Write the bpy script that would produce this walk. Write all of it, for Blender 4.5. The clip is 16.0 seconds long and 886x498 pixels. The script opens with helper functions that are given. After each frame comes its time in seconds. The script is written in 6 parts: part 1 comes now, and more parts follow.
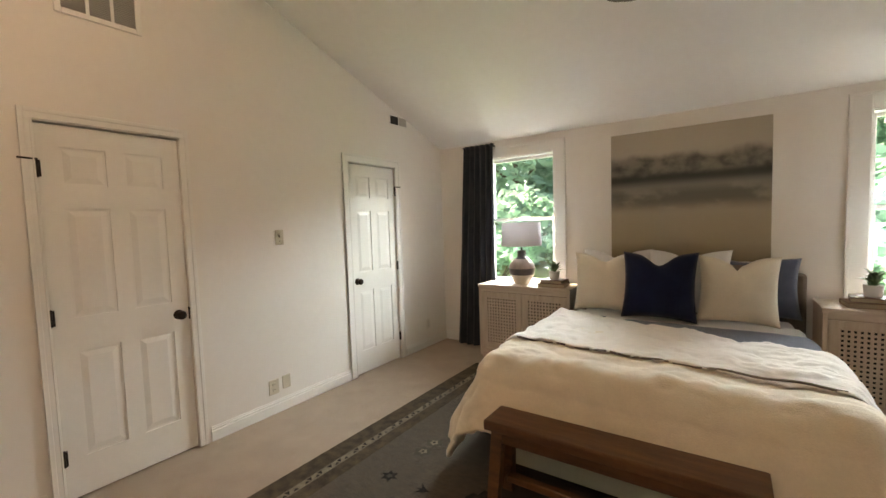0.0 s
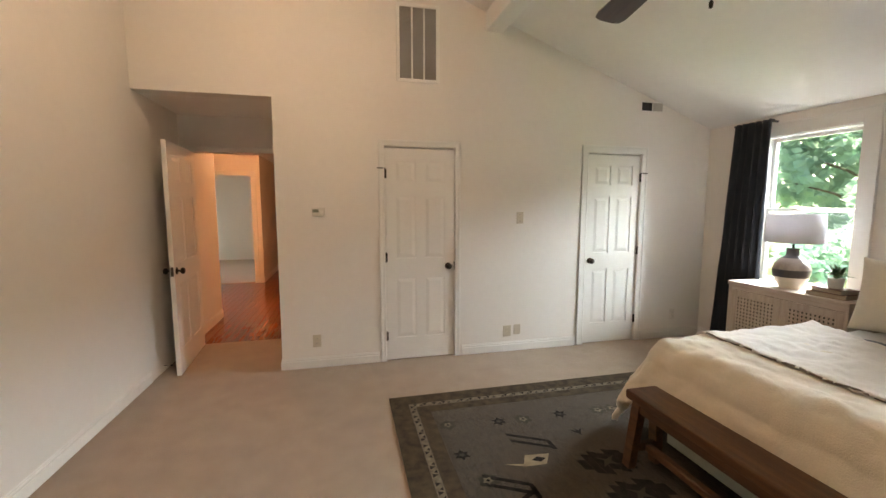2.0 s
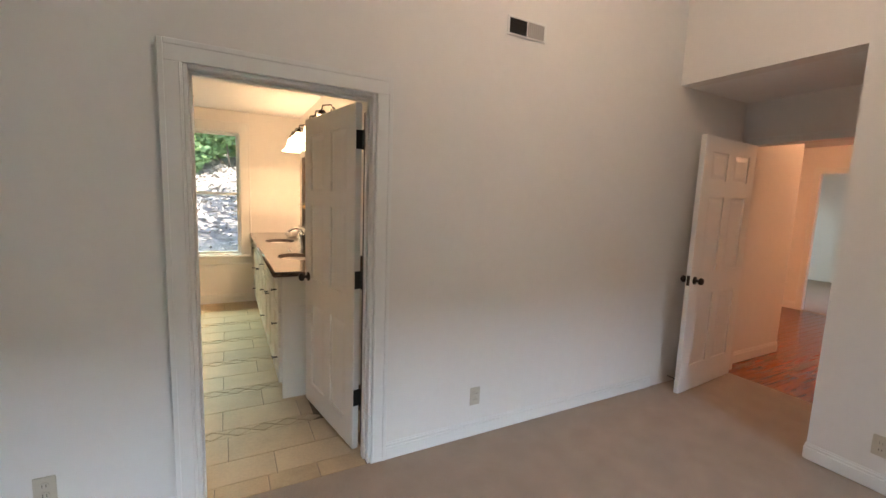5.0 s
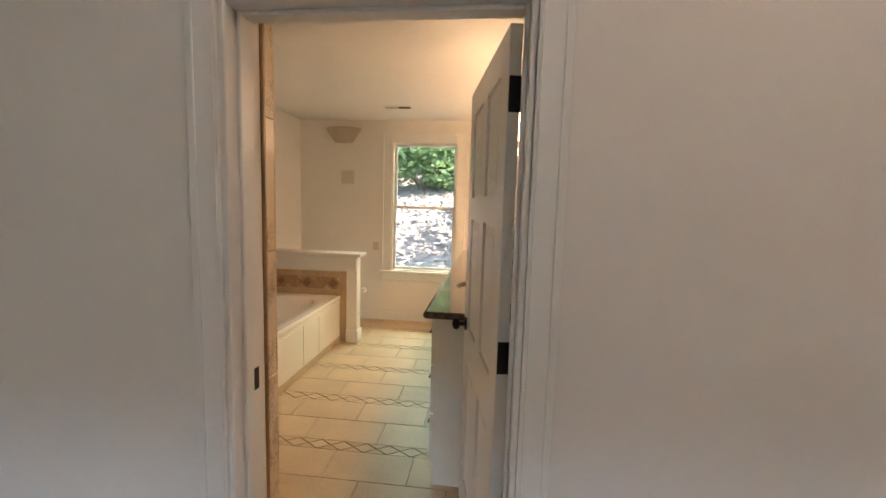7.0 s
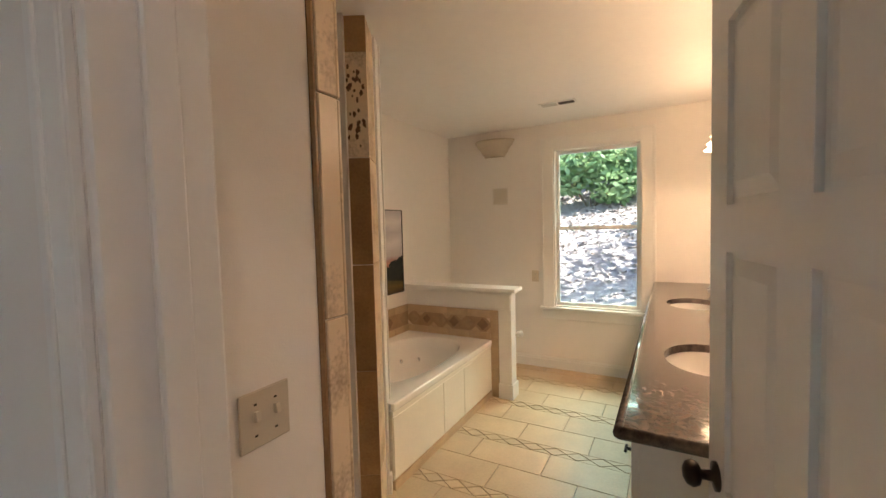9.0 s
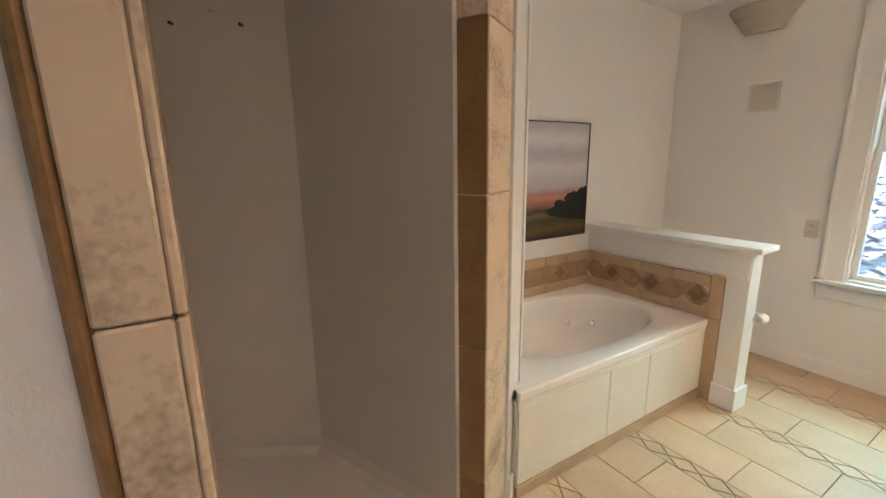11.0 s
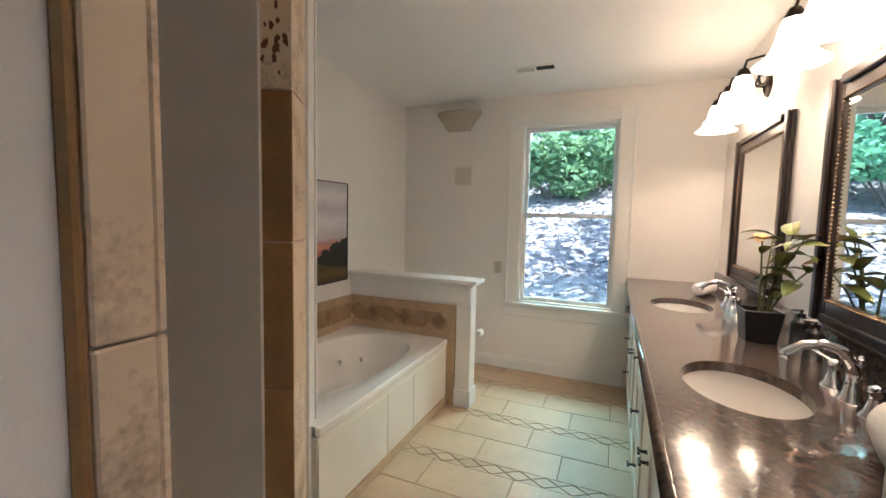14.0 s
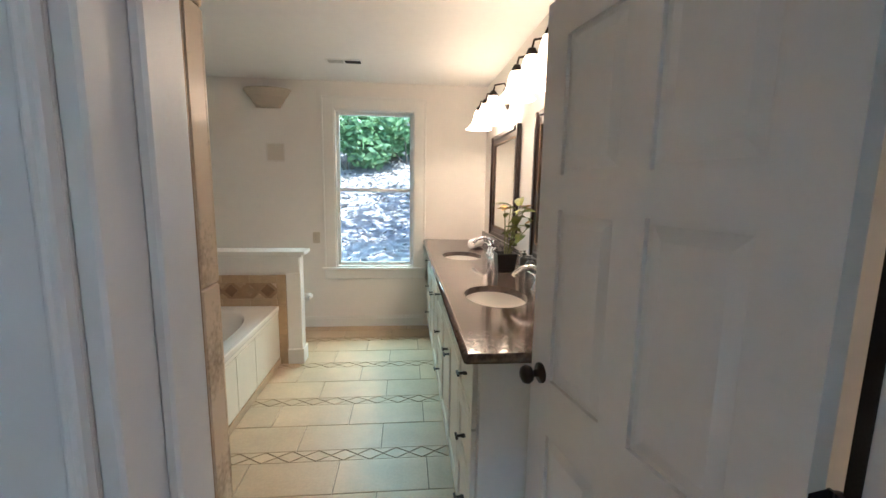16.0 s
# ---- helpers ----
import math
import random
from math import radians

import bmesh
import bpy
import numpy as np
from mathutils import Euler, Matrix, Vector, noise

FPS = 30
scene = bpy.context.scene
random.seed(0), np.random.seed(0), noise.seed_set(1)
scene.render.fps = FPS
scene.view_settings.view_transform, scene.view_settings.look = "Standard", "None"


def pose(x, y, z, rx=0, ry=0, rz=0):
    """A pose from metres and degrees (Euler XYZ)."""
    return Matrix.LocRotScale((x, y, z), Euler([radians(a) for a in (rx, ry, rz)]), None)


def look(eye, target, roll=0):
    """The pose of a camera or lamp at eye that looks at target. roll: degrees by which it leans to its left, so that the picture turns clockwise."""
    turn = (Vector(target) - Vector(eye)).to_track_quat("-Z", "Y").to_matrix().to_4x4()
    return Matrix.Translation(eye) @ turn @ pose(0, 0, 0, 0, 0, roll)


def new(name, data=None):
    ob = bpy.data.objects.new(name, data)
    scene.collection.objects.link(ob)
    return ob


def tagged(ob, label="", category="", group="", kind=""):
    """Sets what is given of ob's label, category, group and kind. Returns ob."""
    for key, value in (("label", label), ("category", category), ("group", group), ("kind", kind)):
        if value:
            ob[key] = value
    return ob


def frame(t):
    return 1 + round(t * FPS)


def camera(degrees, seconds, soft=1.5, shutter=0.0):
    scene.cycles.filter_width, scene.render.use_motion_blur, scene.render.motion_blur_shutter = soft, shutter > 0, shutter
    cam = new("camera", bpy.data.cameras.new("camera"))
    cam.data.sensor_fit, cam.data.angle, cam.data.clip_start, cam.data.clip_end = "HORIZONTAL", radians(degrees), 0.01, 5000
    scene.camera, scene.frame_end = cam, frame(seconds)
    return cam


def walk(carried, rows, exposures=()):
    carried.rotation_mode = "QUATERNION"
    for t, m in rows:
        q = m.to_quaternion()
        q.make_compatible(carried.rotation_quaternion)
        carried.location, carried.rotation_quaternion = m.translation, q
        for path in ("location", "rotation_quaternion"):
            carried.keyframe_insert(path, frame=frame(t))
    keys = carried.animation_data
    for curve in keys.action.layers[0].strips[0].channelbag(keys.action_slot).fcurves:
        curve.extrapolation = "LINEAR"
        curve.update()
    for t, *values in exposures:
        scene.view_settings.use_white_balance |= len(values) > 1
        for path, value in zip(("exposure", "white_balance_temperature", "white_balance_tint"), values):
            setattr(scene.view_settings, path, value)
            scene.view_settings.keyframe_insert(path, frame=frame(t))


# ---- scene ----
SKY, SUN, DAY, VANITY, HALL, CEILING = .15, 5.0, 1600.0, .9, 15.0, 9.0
cam = camera(94.5, 16.0)
PATH = [
    (0, (0.236, 0.316, 1.445), (-0.908, 1.951, 1.318), -1.9),
    (0.5, (0.532, 0.359, 1.431), (-0.644, 1.967, 1.255), -1.5),
    (1, (0.832, 0.515, 1.494), (-0.676, 1.824, 1.372), 0.7),
    (1.5, (1.014, 0.523, 1.48), (-0.783, 1.397, 1.39), -2.0),
    (2, (1.181, 0.505, 1.499), (-0.754, 0.966, 1.287), -0.0),
    (2.5, (1.235, 0.641, 1.516), (-0.755, 0.715, 1.329), -1.9),
    (3, (1.214, 0.836, 1.532), (-0.733, 0.411, 1.365), 0.6),
    (3.5, (1.088, 0.89, 1.504), (-0.75, 0.12, 1.335), 1.4),
    (4, (0.868, 0.886, 1.508), (-0.77, -0.244, 1.313), 1.4),
    (4.5, (0.638, 0.955, 1.503), (-0.629, -0.578, 1.295), 2.0),
    (5, (0.445, 0.93, 1.496), (-0.486, -0.823, 1.25), 2.2),
    (5.2, (0.376, 0.842, 1.481), (-0.442, -0.971, 1.266), 1.8),
    (7.3, (-0.165, -0.216, 1.472), (0.184, -2.174, 1.26), 1.5),
    (7.5, (-0.173, -0.311, 1.475), (0.255, -2.252, 1.252), 1.3),
    (8, (-0.211, -0.55, 1.485), (0.474, -2.415, 1.26), 1.4),
    (8.5, (-0.164, -0.741, 1.462), (0.752, -2.504, 1.235), 2.0),
    (9, (0.042, -0.928, 1.48), (1.013, -2.674, 1.378), -1.5),
    (9.5, (0.24, -1.141, 1.474), (1.342, -2.807, 1.385), -1.8),
    (10, (0.277, -1.447, 1.475), (1.771, -2.776, 1.454), -2.2),
    (10.2, (0.292, -1.523, 1.475), (1.894, -2.716, 1.362), -1.1),
    (12.3, (0.247, -1.821, 1.299), (1.844, -2.843, 0.664), -0.3),
    (12.5, (0.243, -1.813, 1.322), (1.805, -2.935, 0.773), 0.1),
    (13, (0.274, -1.66, 1.315), (1.549, -3.177, 1.045), 1.7),
    (13.5, (0.285, -1.514, 1.374), (1.251, -3.257, 1.197), 1.1),
    (14, (0.273, -1.393, 1.411), (1.046, -3.231, 1.255), 1.3),
    (14.5, (0.241, -1.235, 1.456), (0.819, -3.142, 1.277), 1.0),
    (15, (0.222, -1.042, 1.471), (0.511, -3.005, 1.221), 0.6),
    (15.5, (0.276, -0.924, 1.487), (0.300, -2.908, 1.237), 1.3),
    (16, (0.362, -0.828, 1.469), (0.180, -2.799, 1.179), 0.9),
]
EXPOSURE = [(0, 2.7, 9200, 20), (1.5, 2.85, 8600, 20), (2.5, 2.8, 8400, 20), (3, 2.95, 7800, 20), (4, 2.95, 7000, 19), (5, 2.75, 6700, 18), (7.5, 2.6, 6800, 20), (8.5, 2.65, 6800, 20), (9.5, 2.45, 5600, 18), (10.2, 2.6, 5300, 16), (12.5, 2.75, 5200, 14), (13.5, 2.5, 5000, 13), (14.5, 2.45, 5100, 13), (15.5, 2.6, 5400, 12), (16, 2.6, 5000, 11)]
walk(cam, [(t, look(eye, target, roll)) for t, eye, target, roll in PATH], EXPOSURE)

# ---- light ----
world = bpy.data.worlds.new("sky")
scene.world = world
world.use_nodes = True
wn = world.node_tree.nodes
sky = wn.new("ShaderNodeTexSky")
sky.sky_type, sky.sun_disc = "NISHITA", False
sky.sun_elevation, sky.sun_rotation = radians(52), radians(-75)
world.node_tree.links.new(sky.outputs[0], wn["Background"].inputs[0])
wn["Background"].inputs[1].default_value = SKY


def lamp(name, kind, m, energy, color=(1, 1, 1), **more):
    d = bpy.data.lights.new(name, kind)
    d.energy, d.color = energy, color
    if "size" in more:
        d.shape, d.size, d.size_y = "RECTANGLE", more["size"][0], more["size"][1]
    if "angle" in more:
        d.angle = more["angle"]
    if "radius" in more:
        d.shadow_soft_size = more["radius"]
    ob = new(name, d)
    ob.matrix_world = m
    return ob


# the sun comes from the west and high, so that it strikes the garden and the hill but no window
lamp("sun", "SUN", look((-18, 5, 26), (0, 0, 0)), SUN, (1, .95, .86), angle=radians(.5))
# area lamps added outside the windows in place of skylight; the bathroom's is tinted green
lamp("window_skylight", "AREA", look((0, 9.5, 4.6), (0, 3.0, 1.6)), DAY, (.58, .80, 1), size=(10.0, 3.0))
lamp("window_skylight", "AREA", look((.68, -7.6, 4.2), (.68, -4.0, 2.7)), DAY * .06, (.66, 1, .84), size=(4.0, 2.0))
# the far room's window is unseen and assumed; this lamp lights that room
lamp("window_skylight", "AREA", look((-8.8, -5.2, 2.6), (-9.2, -2.6, 1.2)), DAY * .007, (.80, .91, 1), size=(1.2, 1.0))


# ---- materials ----
def mat(name, color, rough=.5, metal=0.0, vary=.06, scale=3.0, bump=0.0, bscale=200.0, spec=.5, second=None, sheen=0.0, rnd=0.0, stretch=None, coat=0.0, lo=.35, hi=.65, trans=0.0):
    """A surface with a base colour, variation at two scales, and fine relief."""
    m = bpy.data.materials.new(name)
    m.use_nodes = True
    n, l = m.node_tree.nodes, m.node_tree.links
    b = n["Principled BSDF"]
    b.inputs["Roughness"].default_value, b.inputs["Metallic"].default_value = rough, metal
    b.inputs["Specular IOR Level"].default_value = spec
    b.inputs["Sheen Weight"].default_value = sheen
    b.inputs["Coat Weight"].default_value = coat
    tc = n.new("ShaderNodeTexCoord")
    mp = n.new("ShaderNodeMapping")
    l.new(tc.outputs["Object"], mp.inputs[0])
    if stretch:
        mp.inputs["Scale"].default_value = stretch
    info = n.new("ShaderNodeObjectInfo")
    mul = n.new("ShaderNodeMath")
    mul.operation = "MULTIPLY"
    l.new(info.outputs["Random"], mul.inputs[0])
    mul.inputs[1].default_value = 37.0
    l.new(mul.outputs[0], mp.inputs["Location"])
    big, fine = n.new("ShaderNodeTexNoise"), n.new("ShaderNodeTexNoise")
    big.inputs["Scale"].default_value, big.inputs["Detail"].default_value = scale, 5
    fine.inputs["Scale"].default_value, fine.inputs["Detail"].default_value = scale * 14, 4
    for t in (big, fine):
        l.new(mp.outputs[0], t.inputs["Vector"])
    mixn = n.new("ShaderNodeMix")
    mixn.inputs[0].default_value = .35
    l.new(big.outputs[0], mixn.inputs[2])
    l.new(fine.outputs[0], mixn.inputs[3])
    ramp = n.new("ShaderNodeValToRGB")
    ramp.color_ramp.elements[0].position, ramp.color_ramp.elements[1].position = lo, hi
    c0 = second or tuple(c * (1 - vary) for c in color)
    c1 = color if second else tuple(min(1, c * (1 + vary * .6)) for c in color)
    ramp.color_ramp.elements[0].color, ramp.color_ramp.elements[1].color = (*c0, 1), (*c1, 1)
    l.new(mixn.outputs[0], ramp.inputs[0])
    out = ramp.outputs[0]
    if rnd:
        hsv = n.new("ShaderNodeHueSaturation")
        mr = n.new("ShaderNodeMapRange")
        l.new(info.outputs["Random"], mr.inputs[0])
        mr.inputs[3].default_value, mr.inputs[4].default_value = 1 - rnd, 1 + rnd
        l.new(mr.outputs[0], hsv.inputs["Value"])
        l.new(out, hsv.inputs["Color"])
        out = hsv.outputs[0]
    l.new(out, b.inputs["Base Color"])
    if trans:      # thin cloth or leaf that lets light through
        tb, mx = n.new("ShaderNodeBsdfTranslucent"), n.new("ShaderNodeMixShader")
        l.new(out, tb.inputs[0])
        mx.inputs[0].default_value = trans
        l.new(b.outputs[0], mx.inputs[1])
        l.new(tb.outputs[0], mx.inputs[2])
        l.new(mx.outputs[0], n["Material Output"].inputs[0])
    if bump:
        bt, bp = n.new("ShaderNodeTexNoise"), n.new("ShaderNodeBump")
        bt.inputs["Scale"].default_value, bt.inputs["Detail"].default_value = bscale, 3
        l.new(tc.outputs["Object"] if not stretch else mp.outputs[0], bt.inputs["Vector"])
        bp.inputs["Strength"].default_value, bp.inputs["Distance"].default_value = bump, .004
        l.new(bt.outputs[0], bp.inputs["Height"])
        l.new(bp.outputs[0], b.inputs["Normal"])
    return m


WALL = mat("wall_paint", (.80, .77, .73), .62, vary=.025, scale=1.2, bump=.12, bscale=260)
CEIL = mat("ceiling_paint", (.86, .85, .83), .8, vary=.03, scale=1.0, bump=.15, bscale=180)
TRIM = mat("trim_paint", (.80, .79, .76), .32, vary=.03, scale=2.5, bump=.05, bscale=60)
DOOR = mat("door_paint", (.80, .785, .75), .30, vary=.03, scale=2.0, bump=.05, bscale=70)
CARPET = mat("carpet", (.39, .305, .235), .98, vary=.10, scale=6, bump=1.0, bscale=420, spec=.1, sheen=.15)
TRAV = mat("travertine", (.53, .40, .25), .42, vary=.14, scale=5, bump=.06, bscale=30, rnd=.07)
TRAVB = mat("travertine_border", (.50, .36, .21), .32, vary=.18, scale=7, bump=.06, bscale=30, rnd=.08)
GROUT = mat("grout", (.20, .15, .10), .95, vary=.15, scale=12, bump=.3)
SHTILE = mat("shower_marble_tile", (.36, .22, .09), .28, second=(.24, .13, .05), scale=6, bump=.04, bscale=25, rnd=.12)
SHEDGE = mat("cream_marble_edge", (.76, .61, .43), .26, second=(.42, .32, .22), scale=6, lo=.34, hi=.52, bump=.04, bscale=25, rnd=.05)
LINER = mat("shower_liner", (.68, .635, .585), .14, vary=.02, scale=1.5, bump=.02, bscale=6)
PORC = mat("porcelain", (.82, .80, .76), .10, vary=.015, scale=2, coat=.4)
ACRYL = mat("tub_acrylic", (.82, .79, .74), .16, vary=.02, scale=2, coat=.3)
GRANITE = mat("granite", (.150, .108, .090), .13, second=(.032, .022, .019), scale=52, lo=.34, hi=.68, coat=.3)
CAB = mat("cabinet_paint", (.76, .73, .64), .36, vary=.04, scale=3, bump=.05, bscale=80)
CHROME = mat("chrome", (.78, .78, .80), .08, 1.0, vary=.02)
BRONZE = mat("oil_rubbed_bronze", (.035, .027, .022), .35, .8, vary=.25, scale=20)
BLACK = mat("black_plastic", (.015, .015, .016), .35, vary=.2, scale=10)
VENTM = mat("vent_paint", (.44, .42, .39), .45, vary=.05, scale=8)
FILTER = mat("vent_filter", (.20, .185, .17), .95, vary=.15, scale=30, bump=.5, bscale=300)
# flat near-black that stands in for shade inside hollows and slots
DARK = mat("hollow_shade_paint", (.02, .019, .018), .9, vary=.2)
PLATE = mat("beige_plate", (.56, .50, .40), .40, vary=.04, scale=12)
WHITEPL = mat("white_plate", (.70, .67, .62), .4, vary=.03, scale=12)
BENCHW = mat("bench_wood", (.155, .066, .024), .5, second=(.060, .024, .010), scale=3.0, stretch=(1.2, 12, 12), bump=.35, bscale=18)
NSWOOD = mat("whitewashed_wood", (.60, .50, .42), .62, second=(.47, .37, .30), scale=3.5, stretch=(1.2, 10, 10), bump=.2, bscale=24)
NSVERT = mat("whitewashed_wood_upright", (.58, .48, .40), .62, second=(.46, .36, .29), scale=3.5, stretch=(10, 10, 1.2), bump=.2, bscale=24)
DUVET = mat("cream_linen", (.74, .66, .54), .92, vary=.07, scale=5, bump=.5, bscale=160, spec=.2, sheen=.3)
# the duvet's linen again, whitened for the daylight that falls on the fold
FOLDED = mat("daylit_cream_linen", (.80, .76, .72), .92, vary=.05, scale=6, bump=.5, bscale=160, spec=.2, sheen=.3)
SHEET = mat("white_cotton", (.72, .70, .68), .9, vary=.05, scale=6, bump=.3, bscale=220, spec=.2, sheen=.2)
SKIRT = mat("pale_green_cotton", (.62, .68, .60), .9, vary=.06, scale=5, bump=.3, bscale=200, spec=.2)
SLATE = mat("slate_blue_cotton", (.090, .108, .155), .92, vary=.14, scale=9, bump=.4, bscale=180, spec=.2, sheen=.2)
NAVY = mat("navy_velvet", (.008, .013, .040), .95, vary=.3, scale=9, bump=.4, bscale=150, spec=.1, sheen=.12)
CREAMP = mat("cream_cotton", (.74, .67, .56), .92, vary=.06, scale=7, bump=.5, bscale=190, spec=.2, sheen=.25)
CURT = mat("charcoal_curtain", (.024, .027, .035), .95, second=(.040, .044, .055), scale=20, bump=.5, bscale=140, spec=.1, sheen=.1, stretch=(1, 1, .2))
UPHOL = mat("grey_brown_upholstery", (.20, .165, .14), .9, vary=.12, scale=10, bump=.5, bscale=200, spec=.2)
SHADE = mat("lamp_shade_linen", (.78, .76, .80), .95, vary=.04, scale=8, bump=.4, bscale=240, spec=.1, trans=.2)
LCREAM = mat("lamp_cream_glaze", (.66, .56, .46), .35, vary=.10, scale=12, bump=.2, bscale=40)
LDARK = mat("lamp_dark_glaze", (.035, .032, .042), .4, second=(.10, .07, .06), scale=12, bump=.2, bscale=40)
LMID = mat("lamp_brown_glaze", (.40, .31, .27), .35, second=(.22, .16, .14), scale=12, bump=.2, bscale=40)
BOOK1 = mat("tan_book_cover", (.24, .14, .085), .7, vary=.15, scale=12)
BOOK2 = mat("brown_book_cover", (.12, .062, .04), .7, vary=.2, scale=12)
PAPER = mat("book_pages", (.42, .34, .25), .9, vary=.12, scale=40, stretch=(1, 1, 12))
POTW = mat("white_pot", (.72, .69, .66), .4, vary=.04, scale=8)
LEAF = mat("houseplant_leaf", (.10, .17, .065), .45, second=(.05, .10, .038), scale=20, rnd=.25)
ORCH = mat("yellow_green_leaf", (.28, .27, .06), .45, second=(.10, .16, .045), scale=14, rnd=.3)
ORCHP = mat("orange_petal", (.52, .25, .12), .5, second=(.44, .34, .10), scale=25, rnd=.25)
STEM = mat("plant_stem", (.16, .19, .07), .6, vary=.2, scale=20)
SOIL = mat("soil", (.035, .024, .016), .95, vary=.3, scale=40, bump=.8)
TOWEL = mat("white_terry", (.78, .75, .72), .98, vary=.05, scale=12, bump=1.0, bscale=260, spec=.1, sheen=.3)
WOODF = mat("red_oak_floor", (.27, .075, .022), .26, second=(.17, .042, .012), scale=3, stretch=(1.2, 14, 14), rnd=.10, coat=.15)
FRAMEW = mat("mirror_frame_wood", (.028, .018, .015), .3, second=(.014, .009, .008), scale=6, bump=.1, bscale=40)
BEAD = mat("bronze_bead", (.16, .10, .05), .35, .7, vary=.3, scale=60)
FANB = mat("fan_blade_wood", (.085, .055, .048), .42, second=(.05, .03, .027), scale=4, stretch=(1.5, 16, 16))
BRICK = mat("siding", (.55, .53, .50), .7, vary=.06, scale=2)
ROOF = mat("roof_shingle", (.07, .065, .06), .9, vary=.3, scale=8, bump=.6, bscale=40)
BARK = mat("bark", (.10, .075, .055), .95, vary=.35, scale=9, stretch=(3, 3, .6), bump=.8, bscale=20)
FOL = mat("foliage", (.24, .43, .25), .5, second=(.13, .29, .16), scale=1.3, rnd=.15, trans=.5)
FOLY = mat("foliage_light", (.26, .37, .17), .5, second=(.14, .25, .11), scale=1.5, rnd=.15, trans=.5)
LAWN = mat("lawn_and_litter", (.27, .34, .16), .95, second=(.18, .25, .10), scale=.8, bump=.8, bscale=12)
GARDEN = mat("garden_foliage", (.32, .50, .40), .5, second=(.24, .41, .32), scale=1.2, rnd=.12, trans=.55)
DEADLEAF = mat("dry_leaf", (.44, .39, .35), .8, second=(.13, .11, .10), scale=9, lo=.4, hi=.6, trans=.15)
LITTER = mat("leaf_litter", (.32, .285, .255), .95, second=(.15, .13, .115), scale=7, bump=1.0, bscale=14)

MIRROR = bpy.data.materials.new("mirror")
MIRROR.use_nodes = True
mb = MIRROR.node_tree.nodes["Principled BSDF"]
mb.inputs["Base Color"].default_value, mb.inputs["Metallic"].default_value, mb.inputs["Roughness"].default_value = (.86, .88, .87, 1), 1, .01
GLASS = bpy.data.materials.new("window_glass")
GLASS.use_nodes = True
gn, gl = GLASS.node_tree.nodes, GLASS.node_tree.links
gt, gg, gm, gf = gn.new("ShaderNodeBsdfTransparent"), gn.new("ShaderNodeBsdfGlossy"), gn.new("ShaderNodeMixShader"), gn.new("ShaderNodeFresnel")
gt.inputs[0].default_value, gg.inputs["Roughness"].default_value, gf.inputs[0].default_value = (.94, .97, .96, 1), .02, 1.35
gl.new(gf.outputs[0], gm.inputs[0])
gl.new(gt.outputs[0], gm.inputs[1])
gl.new(gg.outputs[0], gm.inputs[2])
gl.new(gm.outputs[0], gn["Material Output"].inputs[0])


def glow(name, color, strength, base=(.8, .78, .72)):
    m = bpy.data.materials.new(name)
    m.use_nodes = True
    b = m.node_tree.nodes["Principled BSDF"]
    b.inputs["Base Color"].default_value = (*base, 1)
    b.inputs["Roughness"].default_value = .35
    b.inputs["Emission Color"].default_value = (*color, 1)
    b.inputs["Emission Strength"].default_value = strength
    return m


SHADEGL = glow("lit_frosted_glass", (1, .66, .36), 1.9)
BULB = glow("bulb_glass", (1, .80, .56), 6.0)
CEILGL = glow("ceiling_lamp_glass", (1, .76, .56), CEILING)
HALLGL = glow("hall_lamp_glass", (1, .50, .24), HALL)


def painting(name, stops, wob, low, high, scale):
    """A painted canvas: bands of colour by height, broken by noise. low, high: the canvas in its own z."""
    m = bpy.data.materials.new(name)
    m.use_nodes = True
    n, l = m.node_tree.nodes, m.node_tree.links
    b = n["Principled BSDF"]
    b.inputs["Roughness"].default_value = .75
    tc, sep, mr, add = n.new("ShaderNodeTexCoord"), n.new("ShaderNodeSeparateXYZ"), n.new("ShaderNodeMapRange"), n.new("ShaderNodeMath")
    mp, no, ramp = n.new("ShaderNodeMapping"), n.new("ShaderNodeTexNoise"), n.new("ShaderNodeValToRGB")
    l.new(tc.outputs["Object"], sep.inputs[0])
    l.new(sep.outputs[2], mr.inputs[0])
    mr.inputs[1].default_value, mr.inputs[2].default_value = low, high
    l.new(tc.outputs["Object"], mp.inputs[0])
    mp.inputs["Scale"].default_value = (scale, scale, scale * 2.6)
    no.inputs["Scale"].default_value, no.inputs["Detail"].default_value = 1, 6
    l.new(mp.outputs[0], no.inputs["Vector"])
    add.operation = "MULTIPLY_ADD"
    l.new(no.outputs[0], add.inputs[0])
    add.inputs[1].default_value = wob
    sub = n.new("ShaderNodeMath")
    sub.operation = "SUBTRACT"
    l.new(mr.outputs[0], sub.inputs[0])
    sub.inputs[1].default_value = wob * .5
    l.new(sub.outputs[0], add.inputs[2])
    l.new(add.outputs[0], ramp.inputs[0])
    els = ramp.color_ramp.elements
    els[0].position, els[0].color = stops[0][0], (*stops[0][1], 1)
    els[1].position, els[1].color = stops[-1][0], (*stops[-1][1], 1)
    for p, c in stops[1:-1]:
        e = els.new(p)
        e.color = (*c, 1)
    l.new(ramp.outputs[0], b.inputs["Base Color"])
    return m


